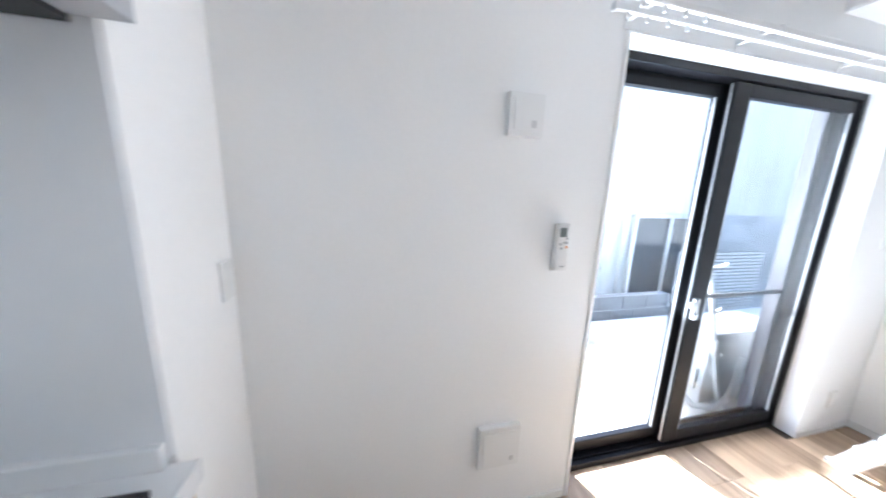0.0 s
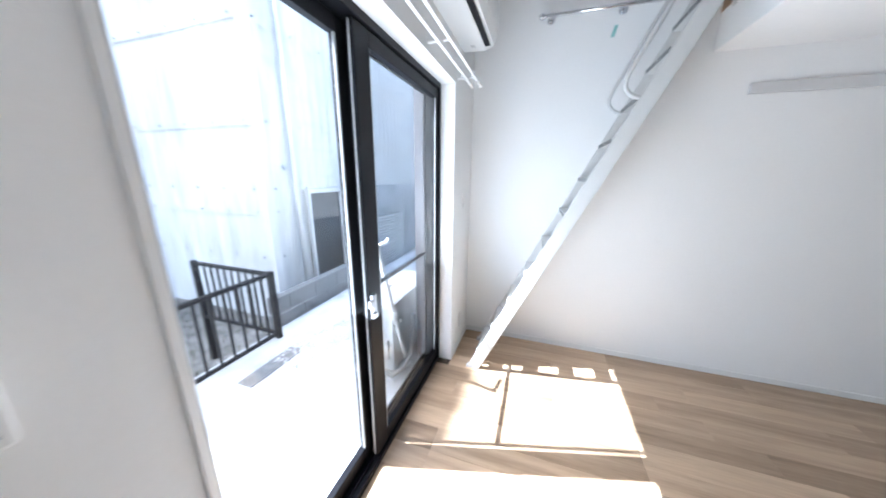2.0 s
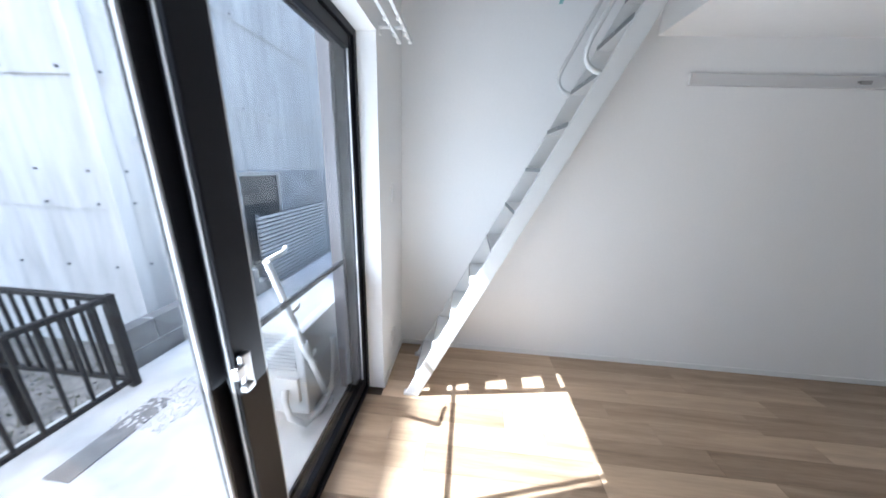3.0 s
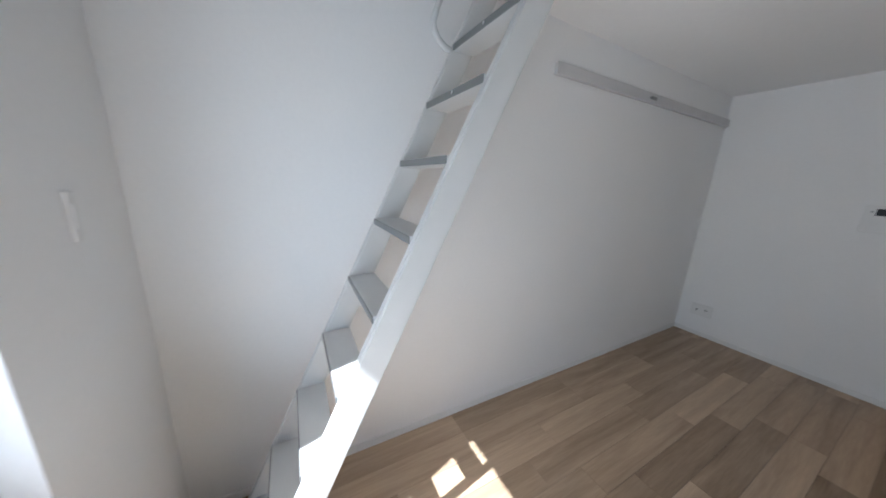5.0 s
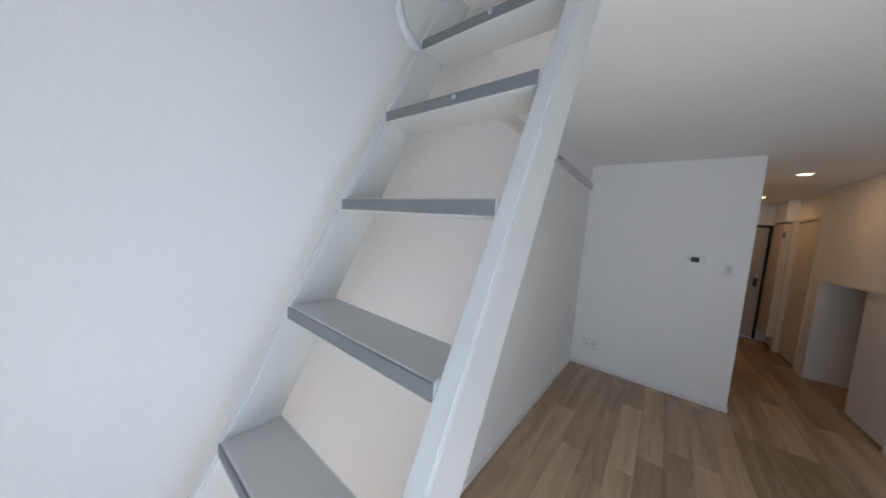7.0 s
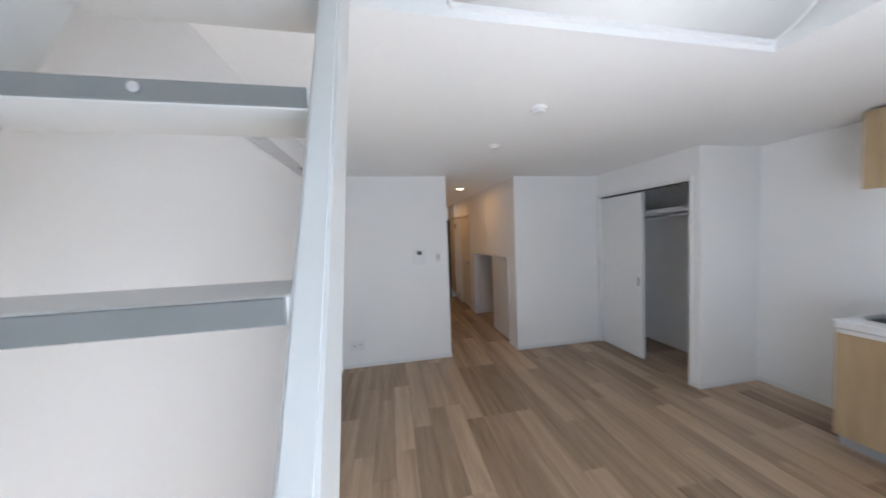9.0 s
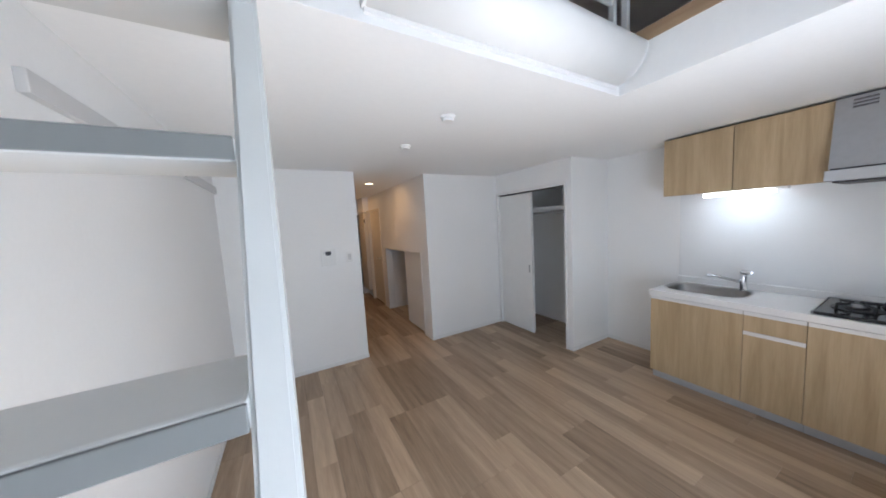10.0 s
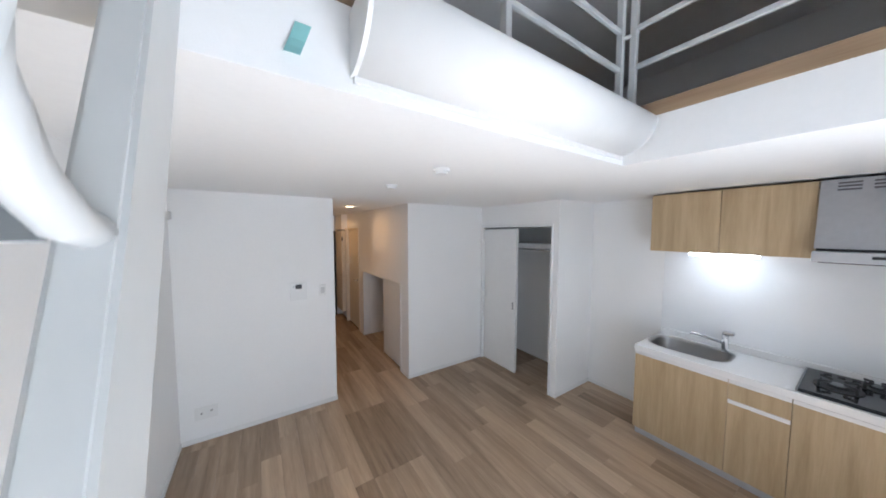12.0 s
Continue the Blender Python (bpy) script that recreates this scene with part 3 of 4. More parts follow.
remote = thing("remote_control", (-2.463, -0.01, 1.28), "white air conditioner remote in its wall holder", "remote control")
part("holder", boxes([(-2.495, -2.435, -0.010, 0, 1.20, 1.29)], 0.003), M_PLASTIC, remote)
part("body", boxes([(-2.495, -2.437, -0.030, -0.008, 1.205, 1.398)], 0.006), M_PLASTIC, remote)
part("display", boxes([(-2.484, -2.454, -0.0315, -0.029, 1.345, 1.382)], 0.001), M_LCD, remote, "grey display")
for bx, bz, mt in ((-2.483, 1.312, M_GREYPLASTIC), (-2.467, 1.318, M_GREYPLASTIC), (-2.455, 1.335, M_GREYPLASTIC), (-2.455, 1.318, M_GREYPLASTIC), (-2.455, 1.300, M_ORANGE), (-2.478, 1.295, M_GREYPLASTIC)):
    part("button", boxes([(bx, bx + 0.010, -0.0325, -0.029, bz, bz + 0.008)], 0.001), mt, remote)
part("lettering_bar", boxes([(-2.473, -2.451, -0.0312, -0.0295, 1.222, 1.226)]), M_GREYPLASTIC, remote)

# ceiling fittings
for (cx, cy), lab, nm in (((-1.544, -2.19), "white round smoke alarm on the low ceiling", "smoke_alarm"), ((-1.53, -2.888), "white round lamp rosette on the low ceiling", "ceiling_rosette")):
    th = thing(nm, (cx, cy, LOW), lab, nm.replace("_", " "))
    part("base", disc(bmesh.new(), (cx, cy, LOW - 0.008), 2, 0.048, 0.016, 28, 0.003), M_PLASTIC, th)
    part("cap", disc(bmesh.new(), (cx, cy, LOW - 0.024), 2, 0.036, 0.018, 28, 0.004), M_PLASTIC, th)
for dx, dy in DOWNLIGHTS:
    th = thing("downlight", (dx, dy, LOW), "round recessed warm downlight in the corridor ceiling", "downlight", "corridor downlights")
    bm = bmesh.new()
    bmesh.ops.create_circle(bm, cap_ends=False, segments=28, radius=0.055, matrix=Matrix.Translation((dx, dy, LOW - 0.006)))
    r2 = bmesh.ops.create_circle(bm, cap_ends=False, segments=28, radius=0.072, matrix=Matrix.Translation((dx, dy, LOW - 0.003)))
    bmesh.ops.bridge_loops(bm, edges=list(bm.edges))
    part("trim_ring", bm, M_PLASTIC, th)
    lens = part("lens", disc(bmesh.new(), (dx, dy, LOW - 0.002), 2, 0.054, 0.003, 28), M_LEDWARM, th, "glowing warm lens")

# ---- closet ----
trimc = structure("closet_frame", [(-3.60, -3.478, -2.845, -2.82, 0, 2.045), (-3.60, -3.478, -4.068, -4.035, 0, 2.045), (-3.60, -3.478, -4.035, -2.845, 2.005, 2.045)], M_TRIM, "white closet door frame", "trim", 0.002)
# track coloured near black, as the shade in the gap above the doors
structure("closet_track", [(-3.58, -3.50, -4.03, -2.85, 1.997, 2.004)], M_IRON, "sliding-door track in the closet head, near black to darken the gap", "track")
for xx, y0, y1, lab in ((-3.535, -4.033, -3.405, "white sliding closet door, half open"), (-3.573, -4.030, -3.43, "white sliding closet door pushed behind the other")):
    d = thing("closet_door", (xx, (y0 + y1) / 2, 0), lab, "door", "sliding closet doors")
    part("door_panel", boxes([(xx - 0.014, xx + 0.014, y0, y1, 0.008, 1.984)], 0.002), M_TRIM, d)
    hd = part("recessed_handle", boxes([(xx + 0.0135, xx + 0.0155, y1 - 0.062, y1 - 0.036, 0.88, 0.98)], 0.001), M_STEEL, d, "small grey recessed handle")
    part("handle_cup", boxes([(xx + 0.0150, xx + 0.0162, y1 - 0.055, y1 - 0.043, 0.895, 0.965)]), M_GREYPLASTIC, hd)
sh = thing("closet_shelf", (-3.9, -3.4, 1.75), "white closet shelf with a clothes pipe below", "shelf")
part("board", boxes([(-4.2, -3.80, -4.07, -2.83, 1.755, 1.785), (-3.80, -3.78, -4.07, -2.83, 1.735, 1.786)], 0.002), M_TRIM, sh)
part("cleat", boxes([(-4.2, -3.80, -2.85, -2.83, 1.70, 1.755)], 0.002), M_TRIM, sh)
part("clothes_pipe", tube(bmesh.new(), [(-3.84, -4.07, 1.70), (-3.84, -2.83, 1.70)], 0.014, 14), M_CHROME, sh, "chrome clothes pipe")

# ---- corridor ----
cup = thing("cupboard_door", (-2.29, -4.68, 0), "white low cupboard door under the stairs", "door")
part("door_panel", boxes([(-2.305, -2.28, -5.04, -4.332, 0.01, 1.205)], 0.003), M_TRIM, cup)
structure("cupboard_frame", [(-2.375, -2.242, -4.332, -4.305, 0, 1.235), (-2.375, -2.242, -5.975, -5.95, 0, 1.235), (-2.375, -2.242, -5.95, -4.332, 1.207, 1.235)], M_TRIM, "white frame of the low cupboard", "trim", 0.002)
cd = thing("corridor_door", (-2.29, -6.63, 0), "pale wooden corridor door with a lever handle", "door")
part("door_leaf", boxes([(-2.30, -2.265, -6.99, -6.262, 0.008, 1.97)], 0.003), M_DOOR, cd)
lv = part("lever_handle", boxes([(-2.265, -2.252, -6.355, -6.32, 0.93, 1.01)], 0.003), M_CHROME, cd, "brushed metal lever")
part("lever", tube(bmesh.new(), [(-2.252, -6.338, 0.98), (-2.215, -6.338, 0.98), (-2.212, -6.36, 0.98), (-2.212, -6.45, 0.98)], 0.008, 10), M_CHROME, lv)
structure("corridor_door_frame", [(-2.38, -2.24, -6.262, -6.225, 0, 2.01), (-2.38, -2.20, -7.03, -6.99, 0, 2.01), (-2.38, -2.24, -6.99, -6.262, 1.975, 2.01)], M_DOOR, "pale wooden door frame in the corridor", "trim", 0.002)
shoes = thing("shoe_cabinet", (-2.19, -7.33, 0.22), "tall pale wooden shoe cabinet hung above the entrance floor", "cabinet")
part("body", boxes([(-2.249, -2.150, -7.61, -7.06, 0.20, 1.96)], 0.002), M_DOOR, shoes)
for za, zb in ((0.195, 0.93), (0.94, 1.965)):
    part("door", boxes([(-2.150, -2.132, -7.612, -7.058, za, zb)], 0.002), M_DOOR, shoes)
part("hinge_cover", boxes([(-2.150, -2.128, -7.056, -7.036, 1.74, 1.83)], 0.003), M_IRON, shoes, "dark metal hinge")
structure("entrance_soffit", [(-2.25, -2.13, END, -7.05, 1.99, LOW)], M_WALL, "papered soffit over the shoe cabinet", "wall", 0.002)
fd = thing("front_door", (-1.76, END, 0), "grey-beige steel front door with a lock", "door")
part("door_leaf", boxes([(-2.10, -1.42, END - 0.07, END - 0.025, 0.01, 1.925)], 0.003), M_STEELDOOR, fd)
part("door_frame", boxes([(-2.13, -2.10, END - 0.09, END + 0.01, 0, 1.96), (-1.42, -1.39, END - 0.09, END + 0.01, 0, 1.96), (-2.10, -1.42, END - 0.09, END + 0.01, 1.925, 1.96)], 0.002), M_BLACK, fd, "black frame")
part("lock_cylinder", disc(bmesh.new(), (-2.035, END - 0.015, 1.10), 1, 0.024, 0.03, 18, 0.003), M_CHROME, fd)
dh = part("door_handle", boxes([(-2.06, -2.005, END - 0.026, END - 0.012, 0.90, 1.05)], 0.003), M_IRON, fd, "dark pull handle")
part("grip", tube(bmesh.new(), [(-2.035, END - 0.012, 0.92), (-2.035, END + 0.04, 0.93), (-2.035, END + 0.04, 1.02), (-2.035, END - 0.012, 1.03)], 0.011, 10), M_IRON, dh)
gd = part("door_guard", tube(bmesh.new(), [(-2.07, END - 0.015, 1.37), (-2.05, END + 0.02, 1.372), (-1.93, END + 0.015, 1.36), (-1.91, END - 0.02, 1.355)], 0.008, 8), M_CHROME, fd, "metal door guard arm")
part("letter_box", boxes([(-1.92, -1.60, END - 0.026, END + 0.05, 0.72, 0.98)], 0.006), M_STEELDOOR, fd)

# ---- kitchen ----
KF, KB = -3.63, -4.192
KY = [-1.985, -1.35, -1.04, CY - 0.005]
structure("kitchen_wall_panel", [(-4.2, -4.192, -1.985, CY, 0.90, 1.78), (-4.192, CX - 0.005, CY - 0.008, CY, 0.90, 1.78)], M_PANEL, "glossy white kitchen wall panel", "wall panel", 0.001)


def base_unit(label, y0, y1, fronts):
    u = thing("base_cabinet", ((KF + KB) / 2, (y0 + y1) / 2, 0), label, "cabinet", "kitchen base cabinets")
    part("body", boxes([(KB, KF - 0.002, y0 + 0.001, y1 - 0.001, 0.085, 0.66), (KF - 0.02, KF - 0.002, y0 + 0.001, y1 - 0.001, 0.66, 0.86),
                        (KB, KF - 0.02, y0 + 0.001, y0 + 0.018, 0.66, 0.86), (KB, KF - 0.02, y1 - 0.018, y1 - 0.001, 0.66, 0.86)]), M_OAK, u)
    part("plinth", boxes([(KB, KF - 0.04, y0 + 0.001, y1 - 0.001, 0, 0.085)]), M_GREYTRIM, u, "grey plinth")
    for nm, a, b, z0, z1 in fronts:
        f = part(nm, boxes([(KF - 0.001, KF + 0.018, a + 0.0015, b - 0.0015, z0, z1)], 0.0015), M_OAK, u)
        part("handle_strip", boxes([(KF + 0.002, KF + 0.024, a + 0.002, b - 0.002, z1, z1 + 0.030)], 0.003), M_TOP, f, "white handle strip")
    return u


base_unit("oak-veneer sink base cabinet with a white handle strip", KY[0], KY[1], [("door", KY[0], KY[1], 0.088, 0.80)])
base_unit("narrow oak-veneer cabinet with one drawer", KY[1], KY[2], [("door", KY[1], KY[2], 0.088, 0.645), ("drawer_front", KY[1], KY[2], 0.668, 0.80)])
base_unit("oak-veneer base cabinet under the gas hob", KY[2], KY[3], [("door", KY[2], KY[3], 0.088, 0.80)])


def rounded(cx, cy, hx, hy, n, power):
    out = []
    for i in range(n):
        a = 2 * math.pi * i / n
        c, s = math.cos(a), math.sin(a)
        out.append((cx + hx * math.copysign(abs(c) ** power, c), cy + hy * math.copysign(abs(s) ** power, s)))
    return out


def square_ring(x0, x1, y0, y1, cx, cy, n):
    out = []
    for i in range(n):
        a = 2 * math.pi * i / n
        c, s = math.cos(a), math.sin(a)
        k = min((x1 - cx if c > 0 else x0 - cx) / c if abs(c) > 1e-9 else 1e9, (y1 - cy if s > 0 else y0 - cy) / s if abs(s) > 1e-9 else 1e9)
        out.append((cx + c * k, cy + s * k))
    return out


NS = 64
SCX, SCY, SHX, SHY = -3.935, -1.68, 0.19, 0.275
hole = rounded(SCX, SCY, SHX, SHY, NS, 0.55)
top = thing("worktop", (-3.9, -1.15, 0.81), "white moulded kitchen worktop with a low upstand", "worktop")
bm = bmesh.new()
levels = []
ring_out = square_ring(-4.192, -3.595, -1.99, -1.37, SCX, SCY, NS)
for z in (0.81, 0.848):
    levels.append(([bm.verts.new((x, y, z)) for x, y in ring_out], [bm.verts.new((x, y, z)) for x, y in hole]))
(o0, h0), (o1, h1) = levels
for i in range(NS):
    j = (i + 1) % NS
    for q in ((o1[i], o1[j], h1[j], h1[i]), (o0[j], o0[i], h0[i], h0[j]), (o0[i], o0[j], o1[j], o1[i]), (h0[j], h0[i], h1[i], h1[j])):
        bm.faces.new(q)
for cxy in ((-3.595, -1.99), (-4.192, -1.99), (-3.595, -1.37), (-4.192, -1.37)):
    near = min(range(NS), key=lambda i: (ring_out[i][0] - cxy[0]) ** 2 + (ring_out[i][1] - cxy[1]) ** 2)
    o0[near].co.xy = cxy
    o1[near].co.xy = cxy
bmesh.ops.recalc_face_normals(bm, faces=bm.faces)
part("slab", bm, M_TOP, top)
part("slab", boxes([(-4.192, -3.595, -1.37, CY - 0.008, 0.81, 0.848)], 0.0), M_TOP, top)
part("front_edge", boxes([(-3.6, -3.588, -1.992, CY - 0.008, 0.800, 0.853)], 0.004), M_TOP, top)
part("upstand", boxes([(-4.192, -4.172, -1.99, CY - 0.025, 0.848, 0.908), (-4.172, CX - 0.01, CY - 0.028, CY - 0.008, 0.848, 0.908)], 0.004), M_TOP, top)

sink = thing("sink", (SCX, SCY, 0.66), "stainless steel oval kitchen sink set into the worktop", "sink")
bm = bmesh.new()
rings = []
for k, z in ((1.07, 0.8505), (1.0, 0.850), (0.97, 0.83), (0.93, 0.70), (0.80, 0.672), (0.05, 0.666)):
    rings.append([bm.verts.new((SCX + (x - SCX) * k, SCY + (y - SCY) * k, z)) for x, y in hole])
for r0, r1 in zip(rings, rings[1:]):
    for i in range(NS):
        bm.faces.new((r0[i], r0[(i + 1) % NS], r1[(i + 1) % NS], r1[i])).smooth = True
bm.faces.new(rings[-1])
bmesh.ops.recalc_face_normals(bm, faces=bm.faces)
part("bowl", bm, M_STEEL, sink)
part("drain", disc(bmesh.new(), (SCX - 0.06, SCY - 0.12, 0.672), 2, 0.055, 0.006, 28, 0.002), M_CHROME, sink)

tap = thing("faucet", (-4.12, -1.46, 0.848), "chrome single-lever kitchen faucet with a swivel spout", "faucet")
FX, FY = -4.09, -1.475
part("body", tube(bmesh.new(), [(FX, FY, 0.848), (FX, FY, 0.87), (FX, FY, 0.98), (FX, FY, 1.0)], 0.024, 20), M_CHROME, tap)
part("spout", tube(bmesh.new(), [(FX, FY, 0.925), (FX + 0.05, FY - 0.06, 0.945), (FX + 0.10, FY - 0.14, 0.975), (FX + 0.135, FY - 0.195, 0.99), (FX + 0.14, FY - 0.205, 0.975)], 0.012, 14), M_CHROME, tap)
part("lever", boxes([(FX - 0.022, FX + 0.022, FY - 0.022, FY + 0.06, 1.0, 1.035)], 0.01), M_CHROME, tap)
part("base_ring", disc(bmesh.new(), (FX, FY, 0.853), 2, 0.030, 0.01, 24, 0.002), M_CHROME, tap)

hob = thing("gas_hob", (-3.9, -0.7, 0.85), "black glass gas hob with iron pan supports", "gas hob")
HX0, HX1, HY0, HY1 = -4.16, -3.635, -1.03, -0.42
part("hob_top", boxes([(HX0, HX1, HY0, HY1, 0.846, 0.868)], 0.008), M_STOVE, hob)
part("rim", boxes([(HX0 - 0.006, HX1 + 0.004, HY0 - 0.006, HY0 + 0.004, 0.846, 0.872), (HX0 - 0.008, HX0 + 0.006, HY0, HY1, 0.846, 0.872)], 0.003), M_STEEL, hob)
for by, bx, rr in ((-0.88, -3.87, 0.05), (-0.59, -3.87, 0.05), (-0.735, -4.05, 0.032)):
    b = part("burner", disc(bmesh.new(), (bx, by, 0.876), 2, rr, 0.02, 24, 0.004), M_IRON, hob)
    part("burner_cap", disc(bmesh.new(), (bx, by, 0.889), 2, rr * 0.7, 0.010, 24, 0.003), M_STEEL, b)
    bm = bmesh.new()
    disc(bm, (bx, by, 0.871), 2, rr * 2.1, 0.006, 28, 0.002)
    part("drip_ring", bm, M_IRON, hob)
    for k in range(4):
        a = math.pi / 4 + k * math.pi / 2
        c, s = math.cos(a), math.sin(a)
        part("pan_support", tube(bmesh.new(), [(bx + c * rr * 2.1, by + s * rr * 2.1, 0.868), (bx + c * rr * 2.05, by + s * rr * 2.05, 0.905), (bx + c * rr * 0.8, by + s * rr * 0.8, 0.908)], 0.009, 8), M_IRON, hob)
for i in range(7):
    part("grille_bar", boxes([(HX0 + 0.02, HX0 + 0.06, HY0 + 0.08 + 0.06 * i, HY0 + 0.115 + 0.06 * i, 0.868, 0.874)], 0.001), M_IRON, hob)

for y0, y1 in ((-1.98, -1.496), (-1.494, -1.017)):
    w = thing("wall_cabinet", (-4.0, (y0 + y1) / 2, 1.78), "oak-veneer wall cabinet over the sink", "cabinet", "kitchen wall cabinets")
    part("body", boxes([(-4.2, -3.835, y0, y1, 1.78, 2.295)]), M_OAK, w)
    part("door", boxes([(-3.835, -3.817, y0 + 0.0015, y1 - 0.0015, 1.768, 2.287)], 0.0015), M_OAK, w)
lamp = thing("kitchen_light", (-3.98, -1.5, 1.75), "white strip light glowing under the wall cabinets", "strip light")
part("housing", boxes([(-4.02, -3.94, -1.78, -1.22, 1.755, 1.779)], 0.003), M_PLASTIC, lamp)
tb = part("diffuser", boxes([(-4.015, -3.93, -1.72, -1.29, 1.732, 1.762)], 0.008), M_TUBE, lamp, "glowing diffuser")

hood = thing("range_hood", (-3.95, -0.68, 1.77), "silver-grey slanted range hood over the gas hob", "range hood")
bm = bmesh.new()
extrude(bm, [(-4.2, 1.84), (-3.70, 1.84), (-3.81, 2.29), (-4.2, 2.29)], 1, -1.013, CY - 0.01)
part("canopy", bm, M_HOOD, hood)
part("visor", boxes([(-4.19, -3.585, -1.013, CY - 0.01, 1.760, 1.826)], 0.004), M_GREYTRIM, hood)
part("shadow_gap", boxes([(-4.19, -3.70, -1.005, CY - 0.02, 1.824, 1.842)]), M_IRON, hood)
part("filter", boxes([(-4.15, -3.675, -0.99, CY - 0.012, 1.750, 1.762)]), M_IRON, hood, "dark grease filter")
for k in range(4):
    for j in range(3):
        yy = -0.945 + 0.13 * k
        zz = 2.215 + 0.022 * j
        xf = -3.70 - 0.11 * (zz - 1.84) / 0.45
        part("vent_slot", boxes([(xf - 0.004, xf + 0.003, yy, yy + 0.09, zz, zz + 0.011)], 0.001), M_GREYJAMB, hood)
for lifted in (top, sink, tap, hob):
    lifted.location.z += 0.036
part("switch_bar", boxes([(-3.587, -3.580, -0.80, -0.68, 1.79, 1.806)], 0.001), M_IRON, hood)

# ---- outside ----
structure("ground", [(-400, 400, 1.95, 800, -0.75, -0.60), (-400, 400, -800, 0.26, -0.75, -0.60)], M_GROUND, "dry uneven earth with weeds", "ground")
structure("terrace", [(-6, 3.2, 0.28, 1.95, -0.7, -0.10)], M_CONCRETE, "pale concrete terrace outside the window", "terrace", 0.01)

fence = thing("terrace_fence", (-1.6, 1.8, -0.10), "low black metal fence along the terrace edge", "fence")
FZ = 0.60
part("top_rail", boxes([(-5.0, -0.62, 1.775, 1.815, FZ - 0.035, FZ)], 0.005), M_FENCE, fence)
part("bottom_rail", boxes([(-5.0, -0.62, 1.78, 1.81, -0.06, -0.03)], 0.003), M_FENCE, fence)
part("post", boxes([(-0.66, -0.61, 1.77, 1.82, -0.10, FZ + 0.01)], 0.004), M_FENCE, fence)
part("post", boxes([(-2.66, -2.61, 1.77, 1.82, -0.10, FZ - 0.035)], 0.004), M_FENCE, fence)
for i in range(38):
    xx = -0.74 - 0.112 * i
    part("bar", boxes([(xx - 0.008, xx + 0.008, 1.787, 1.803, -0.03, FZ - 0.035)]), M_FENCE, fence)
part("top_rail", boxes([(-0.66, -0.62, 1.82, 2.86, FZ - 0.035, FZ)], 0.005), M_FENCE, fence)
part("bottom_rail", boxes([(-0.655, -0.625, 1.82, 2.86, -0.06, -0.03)], 0.003), M_FENCE, fence)
part("post", boxes([(-0.665, -0.615, 2.84, 2.89, -0.60, FZ + 0.01)], 0.004), M_FENCE, fence)
for i in range(9):
    yy = 1.92 + 0.1 * i
    part("bar", boxes([(-0.648, -0.632, yy - 0.008, yy + 0.008, -0.03, FZ - 0.035)]), M_FENCE, fence)

bw = thing("block_wall", (0.6, 2.1, -0.6), "low wall of grey weathered concrete blocks", "wall")
for r in range(4):
    for c in range(4):
        x0 = -0.45 + 0.4 * c - (0.2 if r % 2 else 0)
        z0 = -0.6 + 0.2 * r
        part("block", boxes([(max(x0, -0.45) + 0.004, x0 + 0.396, 2.02 + random.uniform(0, 0.004), 2.14, z0 + 0.004, z0 + 0.196)], 0.003), M_BLOCK, bw)
part("mortar", boxes([(-0.445, 0.94, 2.03, 2.13, -0.6, 0.195)]), M_CONCRETE, bw, "pale mortar joints")

unit = thing("outdoor_unit", (-0.39, 0.55, -0.10), "white air conditioner outdoor unit on the terrace", "outdoor unit")
UX, UY, UT = -0.775, 0.405, 0.55
part("case", boxes([(UX, UX + 0.78, UY, UY + 0.29, -0.04, UT - 0.025)], 0.012), M_UNIT, unit)
part("top_plate", boxes([(UX - 0.012, UX + 0.792, UY - 0.012, UY + 0.305, UT - 0.025, UT)], 0.008), M_UNIT, unit)
for fx in (UX + 0.1, UX + 0.68):
    part("foot", boxes([(fx - 0.03, fx + 0.03, UY - 0.02, UY + 0.31, -0.10, -0.04)], 0.005), M_GREYPLASTIC, unit)
part("hose", tube(bmesh.new(), [(UX - 0.03, UY + 0.12, 0.16), (UX - 0.07, UY + 0.10, 0.13), (UX - 0.10, UY + 0.06, 0.04), (UX - 0.07, UY - 0.01, -0.03), (UX + 0.06, UY - 0.045, -0.04), (UX + 0.2, UY - 0.045, 0.0), (UX + 0.28, UY - 0.04, 0.14), (UX + 0.30, UY - 0.035, 0.34)], 0.020, 12), M_UNIT, unit, "white wrapped pipe")
part("fan_grille", boxes([(UX + 0.05, UX + 0.55, UY + 0.303, UY + 0.313, 0.02, UT - 0.06)], 0.004), M_GREYPLASTIC, unit)
for i in range(9):
    part("side_louver", boxes([(UX - 0.006, UX + 0.002, UY + 0.05, UY + 0.26, 0.28 + 0.026 * i, 0.292 + 0.026 * i)], 0.001), M_GREYPLASTIC, unit)
part("valve_cover", boxes([(UX - 0.025, UX + 0.005, UY + 0.04, UY + 0.18, 0.07, 0.24)], 0.006), M_UNIT, unit)

